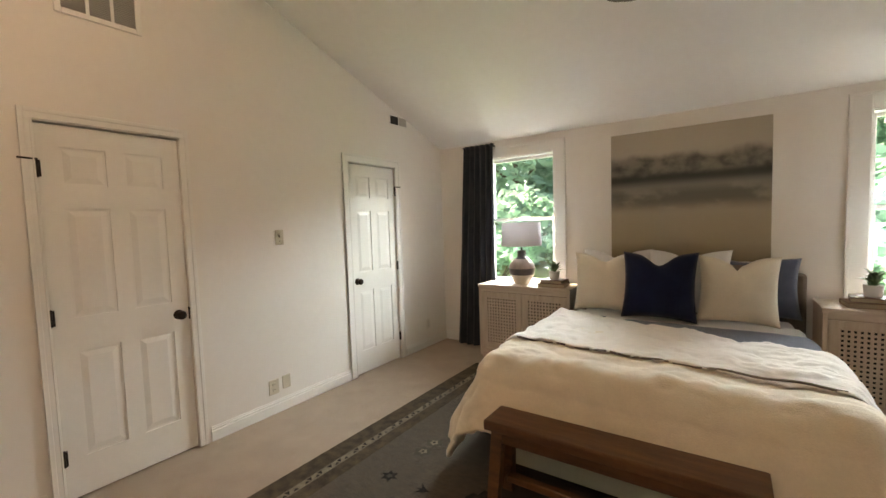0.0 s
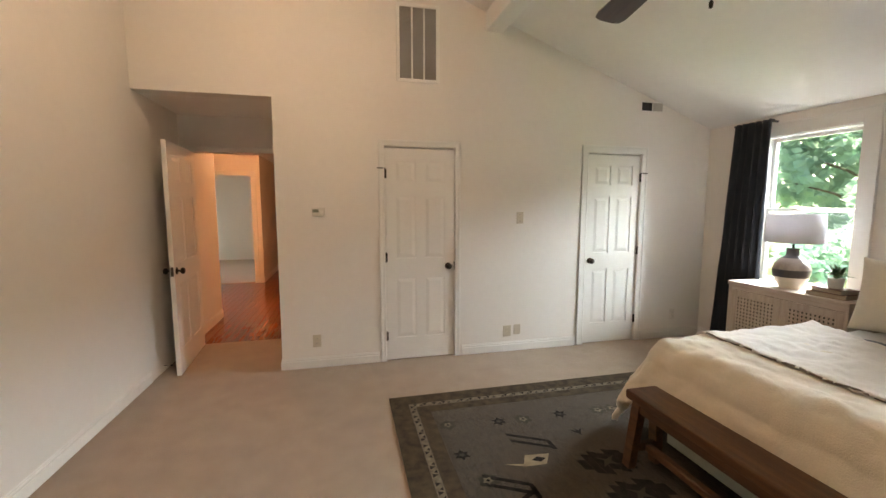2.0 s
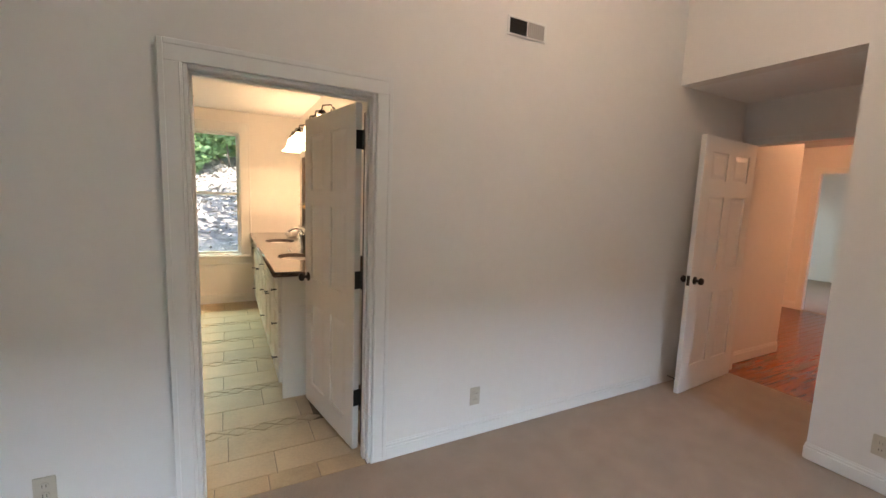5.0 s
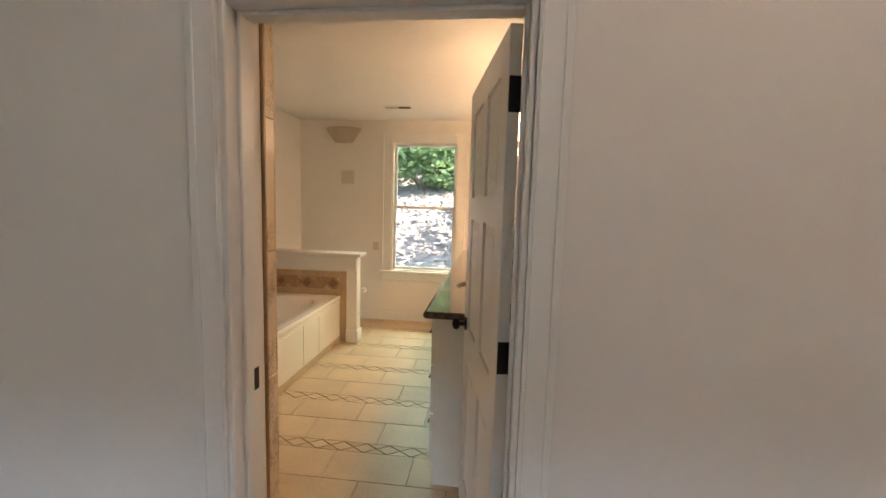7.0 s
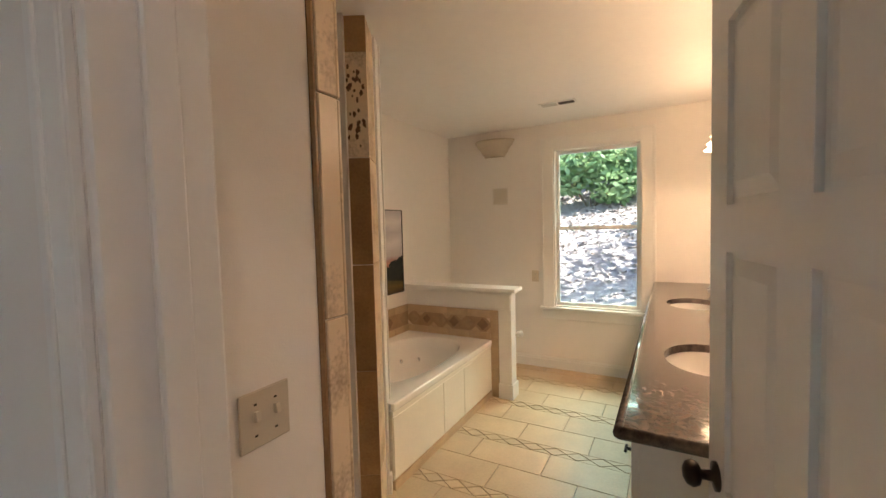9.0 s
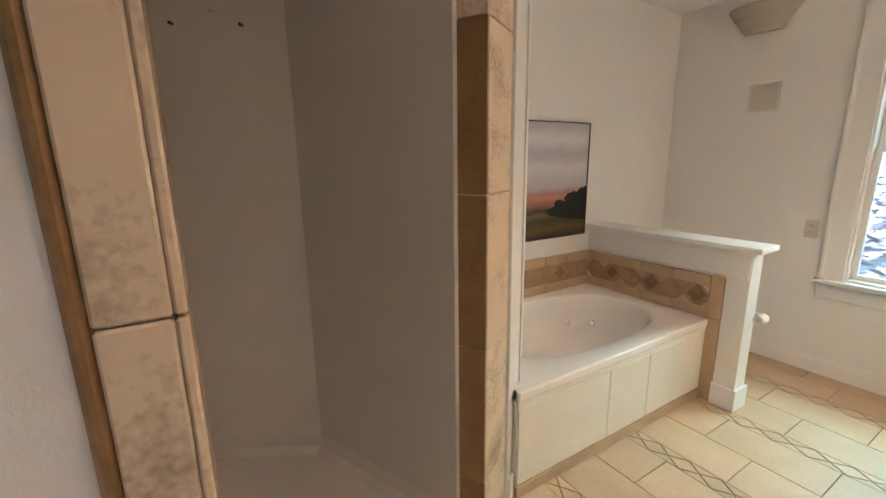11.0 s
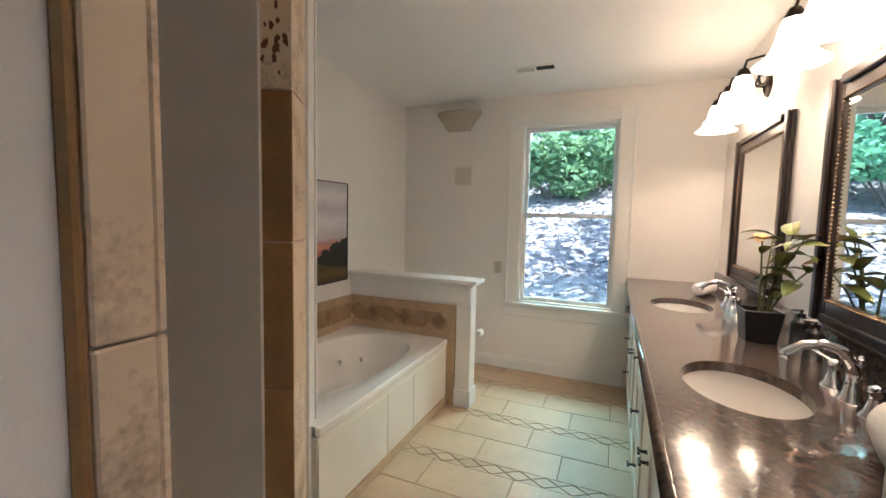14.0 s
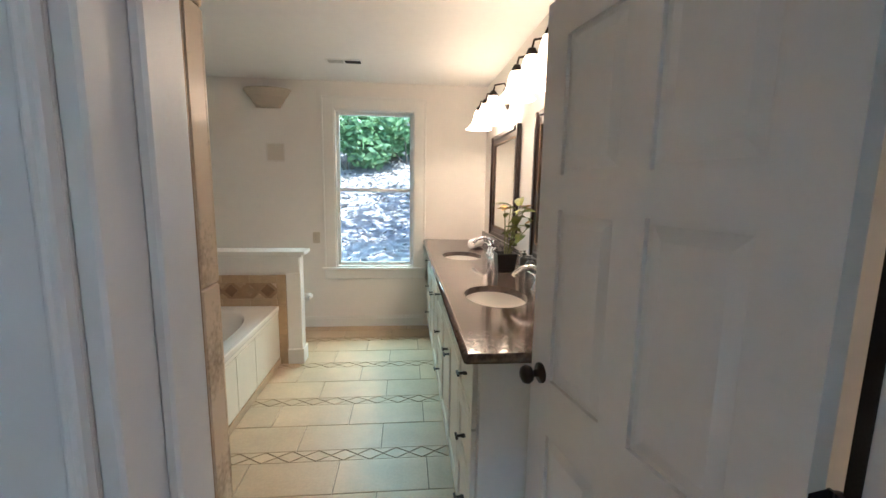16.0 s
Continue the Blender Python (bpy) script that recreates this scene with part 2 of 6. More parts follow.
def misty(name, high):
    """A canvas of a misty lake: straight far shore, soft tree tops above it, blurred reflections below."""
    m = bpy.data.materials.new(name)
    m.use_nodes = True
    n, l = m.node_tree.nodes, m.node_tree.links
    b = n["Principled BSDF"]
    b.inputs["Roughness"].default_value = .8
    tc, sep = n.new("ShaderNodeTexCoord"), n.new("ShaderNodeSeparateXYZ")
    l.new(tc.outputs["Object"], sep.inputs[0])

    def calc(op, a, c):
        k = n.new("ShaderNodeMath")
        k.operation = op
        for i, v in enumerate((a, c)):
            if isinstance(v, (int, float)):
                k.inputs[i].default_value = v
            else:
                l.new(v, k.inputs[i])
        return k.outputs[0]

    def span(v, a, c, d=0.0, e=1.0):
        k = n.new("ShaderNodeMapRange")
        k.interpolation_type = "SMOOTHSTEP"
        l.new(v, k.inputs[0])
        for i, q in enumerate((a, c, d, e)):
            k.inputs[i + 1].default_value = q
        return k.outputs[0]

    def cloud(sx, sz, detail, off):
        mp, no = n.new("ShaderNodeMapping"), n.new("ShaderNodeTexNoise")
        mp.inputs["Scale"].default_value, mp.inputs["Location"].default_value = (sx, 1, sz), (off, 0, off)
        no.inputs["Scale"].default_value, no.inputs["Detail"].default_value = 1, detail
        l.new(tc.outputs["Object"], mp.inputs[0])
        l.new(mp.outputs[0], no.inputs["Vector"])
        return no.outputs[0]

    def over(base, color, factor):
        k = n.new("ShaderNodeMix")
        k.data_type = "RGBA"
        l.new(factor, k.inputs[0])
        l.new(base, k.inputs[6])
        k.inputs[7].default_value = (*color, 1)
        return k.outputs[2]

    v = calc("DIVIDE", sep.outputs[2], high)
    ramp = n.new("ShaderNodeValToRGB")
    l.new(calc("ADD", v, calc("MULTIPLY", calc("SUBTRACT", cloud(2, 5, 4, 3), .5), .10)), ramp.inputs[0])
    els = ramp.color_ramp.elements
    els[0].position, els[0].color = 0, (.24, .19, .12, 1)
    els[1].position, els[1].color = 1, (.42, .37, .30, 1)
    for p, c in ((.14, (.37, .31, .22)), (.36, (.38, .33, .25)), (.50, (.29, .27, .23)), (.60, (.22, .21, .185)), (.66, (.33, .31, .26)), (.84, (.44, .39, .315))):
        els.new(p).color = (*c, 1)
    col = ramp.outputs[0]
    tops = calc("ADD", .68, calc("MULTIPLY", cloud(3.6, 2.0, 4, 7), .24))      # height of the tree tops
    wood = calc("MULTIPLY", span(calc("SUBTRACT", tops, v), -.025, .05), span(v, .60, .64))
    tone = span(cloud(6, 7, 5, 11), .36, .66, .45, .92)
    col = over(col, (.050, .049, .040), calc("MULTIPLY", wood, tone))
    shore = calc("MULTIPLY", span(v, .555, .63), span(calc("ADD", v, calc("MULTIPLY", cloud(5, 9, 3, 2), .03)), .70, .655))
    col = over(col, (.034, .036, .030), calc("MULTIPLY", shore, .88))
    glass = calc("MULTIPLY", calc("MULTIPLY", span(v, .36, .47), span(v, .60, .50)), span(cloud(3.2, 4.5, 5, 19), .40, .60, .1, .8))
    col = over(col, (.10, .094, .076), glass)
    l.new(col, b.inputs["Base Color"])
    return m


# ---- building blocks ----
def box(bm, x0, x1, y0, y1, z0, z1, bevel=0.0, seg=1):
    vs = [bm.verts.new((x, y, z)) for x in (min(x0, x1), max(x0, x1)) for y in (min(y0, y1), max(y0, y1)) for z in (min(z0, z1), max(z0, z1))]
    fs = [bm.faces.new([vs[i] for i in q]) for q in ((0, 1, 3, 2), (4, 6, 7, 5), (0, 4, 5, 1), (2, 3, 7, 6), (0, 2, 6, 4), (1, 5, 7, 3))]
    if bevel:
        es = list({e for f in fs for e in f.edges})
        bmesh.ops.bevel(bm, geom=es, offset=bevel, segments=seg, affect="EDGES", profile=.5)
    return vs


def prism(bm, pts, axis, a, b):
    """A polygon given in the two other axes, drawn out along an axis from a to b."""
    def at(p, v):
        q = list(p)
        q.insert("xyz".index(axis), v)
        return q
    lo, hi = [bm.verts.new(at(p, a)) for p in pts], [bm.verts.new(at(p, b)) for p in pts]
    n = len(pts)
    bm.faces.new(lo)
    bm.faces.new(list(reversed(hi)))
    for i in range(n):
        bm.faces.new([lo[i], hi[i], hi[(i + 1) % n], lo[(i + 1) % n]])
    bmesh.ops.recalc_face_normals(bm, faces=bm.faces[:])


def lathe(bm, prof, seg=24, cx=0, cy=0, sx=1.0, sy=1.0):
    """Turns a profile of (radius, z) round the upright axis."""
    rings = []
    for r, z in prof:
        rings.append([bm.verts.new((cx + sx * r * math.cos(2 * math.pi * i / seg), cy + sy * r * math.sin(2 * math.pi * i / seg), z)) for i in range(seg)] if r > 1e-6 else [bm.verts.new((cx, cy, z))])
    for a, b in zip(rings, rings[1:]):
        for i in range(seg):
            j = (i + 1) % seg
            if len(a) == 1:
                bm.faces.new([a[0], b[i], b[j]])
            elif len(b) == 1:
                bm.faces.new([a[i], a[j], b[0]])
            else:
                bm.faces.new([a[i], a[j], b[j], b[i]])


def tube(bm, pts, r, seg=8, closed=False):
    """A round bar along a line of points; r may be a list."""
    pts = [Vector(p) for p in pts]
    rings, n = [], len(pts)
    for i, p in enumerate(pts):
        d = (pts[(i + 1) % n] - pts[i - 1]) if closed else (pts[min(i + 1, n - 1)] - pts[max(i - 1, 0)])
        q = d.normalized().to_track_quat("Z", "Y")
        rr = r[i] if isinstance(r, (list, tuple)) else r
        rings.append([bm.verts.new(p + q @ Vector((rr * math.cos(2 * math.pi * k / seg), rr * math.sin(2 * math.pi * k / seg), 0))) for k in range(seg)])
    for a, b in list(zip(rings, rings[1:])) + ([(rings[-1], rings[0])] if closed else []):
        for k in range(seg):
            bm.faces.new([a[k], a[(k + 1) % seg], b[(k + 1) % seg], b[k]])
    if not closed:
        bm.faces.new(list(reversed(rings[0])))
        bm.faces.new(rings[-1])


def link(name, bm, material, smooth=False):
    me = bpy.data.meshes.new(name)
    if not isinstance(bm, bmesh.types.BMesh):
        raise TypeError(name)
    bm.to_mesh(me)
    bm.free()
    if material:
        me.materials.append(material)
    if smooth:
        for p in me.polygons:
            p.use_smooth = True
    return new(name, me)


def part(name, bm, material, parent, label="", smooth=False, at=None):
    """One mesh object under a thing or a part."""
    ob = link(name, bm, material, smooth)
    ob.parent = parent
    if at is not None:
        ob.matrix_local = at
    if label:
        ob["label"] = label
    return ob


def share(name, mesh, parent, m):
    ob = new(name, mesh)
    ob.parent = parent
    ob.matrix_local = m
    return ob


def thing(name, m, label, category, group=""):
    ob = new(name)
    ob.empty_display_size = .1
    ob.matrix_world = m
    return tagged(ob, label, category, group)


def bmnew():
    return bmesh.new()


def boxes(rows, bevel=0.0, seg=1):
    bm = bmesh.new()
    for r in rows:
        box(bm, *r, bevel=bevel, seg=seg)
    return bm


def solid(name, rows, material, label, category="wall", bevel=0.0):
    """A piece of the setting made of butted blocks."""
    return tagged(link(name, boxes(rows, bevel), material), label, category, kind="structure")

# ---- the setting ----
W, S, N, E = -2.66, -1.13, 4.47, 2.62      # bedroom: west, south, north, east faces
T = .13                                    # wall thickness
BY0, BY1, BW, BE, BC = -1.265, -5.12, -.47, 2.27, 2.50   # bathroom: door side, window side, west, east, ceiling
HC = 2.335                                 # bedroom wall height at the low side
RISE = .365


def ceil_z(y):
    return HC + RISE * (N - max(y, 1.0))


D1, D2 = (.866, 1.537), (2.965, 3.60)      # closet doors in the west wall
DH = 2.035
BD = (-.238, .592)                          # bathroom door
W1, W2 = (-2.03, -1.24), (1.05, 1.84)      # bedroom windows
WZ = (.76, 2.15)
BWX, BWZ = (.27, 1.085), (.645, 2.245)       # bathroom window

# floors
solid("floor", [(W, E, S, N, -.15, 0), (-3.62, W, S, -.083, -.15, 0)], CARPET, "beige cut-pile carpet, wall to wall", "carpet")
solid("floor_hall", [(-13, -3.62, -4.2, 1.2, -.16, -.012)], GROUT, "subfloor of the hall", "floor")
solid("floor_bathroom", [(BW - T, BE + .6, BY1, S, -.16, -.008)], GROUT, "dark grout bed under stone floor tiles", "floor")
FLOOR_BATH = bpy.data.objects["floor_bathroom"]
FLOOR_HALL = bpy.data.objects["floor_hall"]
# walls of the bedroom
solid("wall_west", [(W - T, W, -.083, D1[0], 0, HC), (W - T, W, D1[0], D1[1], DH, HC), (W - T, W, D1[1], D2[0], 0, HC), (W - T, W, D2[0], D2[1], DH, HC), (W - T, W, D2[1], N + T, 0, HC)], WALL, "white painted wall with two closet doors")
bm = bmnew()
prism(bm, [(S, 2.42), (-.083, 2.42), (-.083, HC), (N + T, HC), (N + T, HC + .02), (1.0, ceil_z(1.0) + .05), (S, ceil_z(1.0) + .05)], "x", W - T, W)
tagged(link("wall_west_gable", bm, WALL), "white painted gable under the sloped ceiling", "wall", kind="structure")
solid("floor_closets", [(W - .75, W, .04, N + T, -.15, -.001)], CARPET, "carpet inside the closets", "carpet")
solid("wall_closets", [(W - .75, W - .7, .04, N + T, 0, HC), (W - .7, W - T, 2.2, 2.26, 0, HC)], WALL, "plain wall behind the closets")
solid("wall_north", [(W, W1[0], N, N + T, 0, HC), (W1[0], W1[1], N, N + T, 0, WZ[0]), (W1[0], W1[1], N, N + T, WZ[1], HC), (W1[1], W2[0], N, N + T, 0, HC), (W2[0], W2[1], N, N + T, 0, WZ[0]), (W2[0], W2[1], N, N + T, WZ[1], HC), (W2[1], E + T, N, N + T, 0, HC)], WALL, "white painted wall behind the bed with two windows")
bm = bmnew()
prism(bm, [(S, 0), (N, 0), (N, HC + .02), (1.0, ceil_z(1.0) + .05), (S, ceil_z(1.0) + .05)], "x", E, E + T)
tagged(link("wall_east", bm, WALL), "plain white painted wall", "wall", kind="structure")
TOP = ceil_z(0) + .05
RX = -3.60
solid("wall_south", [(-4.74, W, BY0, S, 0, 2.6), (W, BD[0], BY0, S, 0, TOP), (BD[0], BD[1], BY0, S, 2.005, TOP), (BD[1], E + T, BY0, S, 0, TOP)], WALL, "white painted wall with the bathroom door")
# ceilings
bm = bmnew()
prism(bm, [(N + T, ceil_z(N + T)), (1.0, ceil_z(1.0)), (S - T, ceil_z(1.0)), (S - T, ceil_z(1.0) + .12), (1.0, ceil_z(1.0) + .12), (N + T, ceil_z(N + T) + .12)], "x", W - T, E + T)
tagged(link("ceiling", bm, CEIL), "white vaulted bedroom ceiling", "ceiling", kind="structure")
bm = bmnew()
by = 1.92
box(bm, W, E, by - .085, by + .085, ceil_z(by) - .14, ceil_z(by) + .06, bevel=.006)
tagged(link("ceiling_beam", bm, TRIM), "white boxed beam across the vaulted ceiling", "beam", kind="structure")
solid("ceiling_bathroom", [(BW - T, BE + .7, BY1 - T, BY0, BC, BC + .1)], CEIL, "white flat bathroom ceiling", "ceiling")
solid("ceiling_recess", [(RX, W - T, S, -.083, 2.42, 2.5)], CEIL, "white ceiling of the entry recess", "ceiling")
solid("ceiling_hall", [(-13, -3.62 - T, -4.2, 1.2, 2.45, 2.55)], CEIL, "white hall ceiling", "ceiling")
# the entry recess and the hall
solid("wall_recess", [(RX, W - T, -.083, .04, 0, 2.5), (RX - T, RX, S, -1.045, 0, 2.5), (RX - T, RX, -.205, .04, 0, 2.5), (RX - T, RX, -1.045, -.205, 2.05, 2.5)], WALL, "white walls of the entry recess with a door opening")
solid("wall_hall", [(-4.74, -4.62, -2.9, BY0, 0, 2.5), (-7.42, -7.3, -4.2, -1.92, 0, 2.5), (-7.42, -7.3, -1.92, -1.20, 2.07, 2.5), (-7.42, -7.3, -1.20, -1.06, 0, 2.5), (-12.9, -7.42, -1.18, -1.06, 0, 2.5), (-13, -12.9, -4.2, 1.2, 0, 2.5), (-12.9, RX - T, .04, .16, 0, 2.5), (-7.3, -4.62, -3.0, -2.9, 0, 2.5)], WALL, "warm white hall walls with baseboard")
solid("wall_far_room", [(-11.2, -11.08, -4.0, -1.18, 0, 2.5), (-11.2, -9.6, -4.0, -3.88, 0, 2.5), (-8.2, -7.42, -4.0, -3.88, 0, 2.5), (-9.6, -8.2, -4.0, -3.88, 0, .5), (-9.6, -8.2, -4.0, -3.88, 2.1, 2.5)], WALL, "white walls of the daylit room beyond the hall")
solid("floor_far_room", [(-11.08, -7.36, -3.88, -1.18, -.012, .004)], CARPET, "pale carpet of the room beyond the hall", "carpet")
# walls of the bathroom
solid("wall_bathroom_window", [(BW - T, BWX[0], BY1 - T, BY1, 0, BC), (BWX[0], BWX[1], BY1 - T, BY1, 0, BWZ[0]), (BWX[0], BWX[1], BY1 - T, BY1, BWZ[1], BC), (BWX[1], BE + T, BY1 - T, BY1, 0, BC)], WALL, "white bathroom wall with the window")
solid("wall_bathroom_west", [(BW - T, BW, BY1, BY0, 0, BC)], WALL, "white bathroom wall behind the vanity")
solid("wall_bathroom_east", [(BE, BE + T, BY1, -2.42, 0, BC)], WALL, "white bathroom wall behind the tub")
solid("wall_switch", [(.755, .87, -1.6065, BY0, 0, BC)], WALL, "short white wall beside the bathroom door with the light switches")


# trim
def board(name, rows, label, category="trim", material=TRIM, bevel=.003):
    return tagged(link(name, boxes(rows, bevel), material), label, category, kind="structure")


def skirt_y(x0, x1, y, side, h=.105):      # along x, on a wall at y, standing out to side
    return [(x0, x1, y, y + side * .013, .002, h - .03), (x0, x1, y, y + side * .009, h - .03, h - .012), (x0, x1, y, y + side * .006, h - .012, h)]


def skirt_x(y0, y1, x, side, h=.105):
    return [(x, x + side * .013, y0, y1, .002, h - .03), (x, x + side * .009, y0, y1, h - .03, h - .012), (x, x + side * .006, y0, y1, h - .012, h)]


CW = .085
board("baseboard", skirt_y(W + .014, BD[0] - CW, S, 1) + skirt_y(BD[1] + CW, E, S, 1), "white moulded baseboard of the south wall", "baseboard")
board("baseboard", skirt_x(-.083, D1[0] - .075, W, 1) + skirt_x(D1[1] + .075, D2[0] - CW, W, 1) + skirt_x(D2[1] + CW, N, W, 1), "white moulded baseboard of the west wall", "baseboard")
board("baseboard", skirt_y(W + .014, E, N, -1), "white moulded baseboard behind the bed", "baseboard")
board("baseboard", skirt_y(-3.5, W, -.083, -1) + skirt_y(-4.74, -3.74, S, 1, .12) + skirt_x(-2.9, S, -4.74, -1, .12) + skirt_x(-4.0, -1.98, -7.3, 1, .12) + skirt_y(-12.5, -7.3, -1.06, 1, .12), "white baseboard of the recess and hall", "baseboard")
board("baseboard", skirt_y(.17, BE, BY1, 1, .12) + skirt_x(-1.59, BY0, .755, -1), "white bathroom baseboard", "baseboard")


def casing(name, axis, wall, side, a, b, top, label, w=CW, sill=None):
    """Door or window casing: flat board with a raised outer band. axis: the one the wall runs along."""
    bm = bmnew()
    z0 = .002 if sill is None else sill

    def put(u0, u1, z_0, z_1, d):
        if axis == "y":
            box(bm, wall, wall + side * d, u0, u1, z_0, z_1, bevel=.002)
        else:
            box(bm, u0, u1, wall, wall + side * d, z_0, z_1, bevel=.002)
    for u0, u1, o0, o1 in ((a - w, a, a - w, a - w + .022), (b, b + w, b + w - .022, b + w)):
        put(u0, u1, z0, top, .012)
        put(o0, o1, z0, top + w, .016)
        i = u1 - .012 if u1 == a else u0 + .012
        put(min(i, i), i + (.006 if u1 == a else -.006), z0, top, .014)
    put(a - w, b + w, top, top + w, .0122)
    put(a - w + .022, b + w - .022, top + w - .022, top + w, .016)
    return tagged(link(name, bm, TRIM), label, "trim", kind="structure")


casing("trim_closet_door", "y", W, 1, D2[0], D2[1], DH + .006, "white moulded casing round the far closet door", w=.075)
casing("trim_closet_door", "y", W, 1, D1[0], D1[1], DH + .006, "white moulded casing round the closet door", w=.055)
casing("trim_bathroom_door", "x", S, 1, BD[0], BD[1], 2.005, "white moulded casing round the bathroom door")
casing("trim_bathroom_door", "x", BY0, -1, BD[0], BD[1], 2.005, "white moulded casing on the bathroom side of the door")
casing("trim_hall_door", "y", -7.3, 1, -1.90, -1.22, 2.06, "white casing of the far doorway in the hall")
casing("trim_hall_entry", "y", RX, 1, -1.03, -.22, 2.05, "white casing of the entry door", w=.06)
board("door_jamb", [(BD[0], BD[0] + .018, BY0, S, 0, 2.005), (BD[1] - .018, BD[1], BY0, S, 0, 2.005), (BD[0] + .018, BD[1] - .018, BY0, S, 1.987, 2.005), (BD[1] - .030, BD[1] - .018, BY0 + .045, BY0 + .085, 0, 1.987), (BD[0] + .018, BD[0] + .03, BY0 + .045, BY0 + .085, 0, 1.987), (BD[0] + .03, BD[1] - .03, BY0 + .045, BY0 + .085, 1.975, 1.987)], "white painted jamb and stop of the bathroom door", "door jamb")
board("strike_plate", [(BD[1] - .0215, BD[1] - .018, BY0 + .006, BY0 + .040, .88, .95)], "dark bronze strike plate in the bathroom door jamb", "strike plate", BRONZE, .001)


# ---- windows ----
def window(name, x0, x1, z0, z1, wall, out, label):
    """A double-hung window in a wall that runs along x. out: +1 where outside lies towards +y."""
    base = new(name)
    base.matrix_world = pose((x0 + x1) / 2, wall, z0)
    tagged(base, label, "window", kind="structure")
    w, h = (x1 - x0) / 2, z1 - z0
    o = out
    part("window_frame", boxes([(-w, -w + .018, 0, o * T, 0, h), (w - .018, w, 0, o * T, 0, h), (-w + .018, w - .018, 0, o * T, h - .018, h), (-w + .018, w - .018, 0, o * T, 0, .014)], .002), TRIM, base)
    mid = h * .5
    i = w - .019
    for nm, za, zb, ya, yb in (("upper_sash", mid - .018, h - .019, .085, .118), ("lower_sash", .015, mid + .018, .05, .083)):
        s = .030
        part(nm, boxes([(-i, -i + s, o * ya, o * yb, za, zb), (i - s, i, o * ya, o * yb, za, zb), (-i + s, i - s, o * ya, o * yb, zb - s, zb), (-i + s, i - s, o * ya, o * yb, za, za + s)], .003), TRIM, base)
        p = part("pane", boxes([(-i + s, i - s, o * (ya + yb) / 2 - .002, o * (ya + yb) / 2 + .002, za + s, zb - s)]), GLASS, base)
        p.visible_shadow = False
    part("sash_lock", boxes([(-.03, .03, o * .045, o * .06, mid + .018, mid + .026)], .003), TRIM, base)
    c = .115
    bm = boxes([(-w - c, -w + .006, -o * .016, -o * .0005, -.02, h + c), (w - .006, w + c, -o * .016, -o * .0005, -.02, h + c), (-w + .006, w - .006, -o * .016, -o * .0005, h - .006, h + c), (-w - c, -w - c + .02, -o * .024, -o * .016, -.02, h + c), (w + c - .02, w + c, -o * .024, -o * .016, -.02, h + c), (-w - c + .02, w + c - .02, -o * .024, -o * .016, h + c - .02, h + c)], .002)
    part("window_casing", bm, TRIM, base)
    part("window_sill", boxes([(-w - c - .02, w + c + .02, -o * .045, o * .05, -.028, 0), (-w - c, w + c, -o * .016, -o * .0005, -.125, -.028)], .004), TRIM, base)
    return base


window("window_1", *W1, *WZ, N, 1, "white double-hung window beside the dark curtain")
window("window_2", *W2, *WZ, N, 1, "white double-hung window behind the nightstand with the lamp")
window("window_3", *BWX, *BWZ, BY1, -1, "white double-hung bathroom window facing a wooded hill")


# ---- doors ----
def knob(parent, m, label="dark bronze door knob"):
    bm = bmnew()
    lathe(bm, [(0, 0), (.031, 0), (.031, .006), (.012, .010), (.010, .030), (.024, .036), (.029, .048), (.024, .060), (.012, .066), (0, .067)], 20)
    return part("door_knob", bm, BRONZE, parent, label, True, m)


def leaf(parent, w, h, t=.035, rails=None, deep=.008):
    """A six-panel door leaf from x 0 to w, y 0 to t."""
    st, mu = .105 * w / .75, .095 * w / .75
    rails = rails or [(0, .215), (.80, .985), (1.575, 1.70), (h - .115, h)]
    rows = [(0, st, 0, t, 0, h), (w - st, w, 0, t, 0, h)]
    rows += [(st, w - st, 0, t, a, b) for a, b in rails]
    gaps = [(a[1], b[0]) for a, b in zip(rails, rails[1:])]
    rows += [(w / 2 - mu / 2, w / 2 + mu / 2, 0, t, a, b) for a, b in gaps]
    part("door_leaf", boxes(rows), DOOR, parent)
    for a, b in gaps:
        for x0, x1 in ((st, w / 2 - mu / 2), (w / 2 + mu / 2, w - st)):
            bm = bmnew()
            box(bm, x0, x1, deep, t - deep, a, b)
            for y0, y1 in ((deep, .003), (t - deep, t - .003)):      # the raised field with sloped edges
                o = [(x0 + .012, a + .012), (x1 - .012, a + .012), (x1 - .012, b - .012), (x0 + .012, b - .012)]
                i = [(x0 + .042, a + .042), (x1 - .042, a + .042), (x1 - .042, b - .042), (x0 + .042, b - .042)]
                vo, vi = [bm.verts.new((x, y0, z)) for x, z in o], [bm.verts.new((x, y1, z)) for x, z in i]
                bm.faces.new(vi)
                for k in range(4):
                    bm.faces.new([vo[k], vo[(k + 1) % 4], vi[(k + 1) % 4], vi[k]])
            bmesh.ops.recalc_face_normals(bm, faces=bm.faces[:])
            part("door_panel", bm, DOOR, parent)


def hinge(parent, x, y, z, size=.09, pin=False, wide=.016):
    bm = bmnew()
    lathe(bm, [(0, z - size / 2 - .006), (.004, z - size / 2 - .004), (.008, z - size / 2), (.008, z + size / 2), (.004, z + size / 2 + .005), (0, z + size / 2 + .007)], 10, x, y)
    box(bm, x - wide, x + wide, y - .003, y + .002, z - size / 2, z + size / 2)
    if pin:      # the hinge-pin door stop
        box(bm, x - .006, x + .006, y - .006, y + .012, z + size / 2, z + size / 2 + .008)
        tube(bm, [(x, y, z + size / 2 + .004), (x - .07 * pin, y + .02, z + size / 2 + .004)], .005, 8)
    part("hinge", bm, BRONZE, parent)


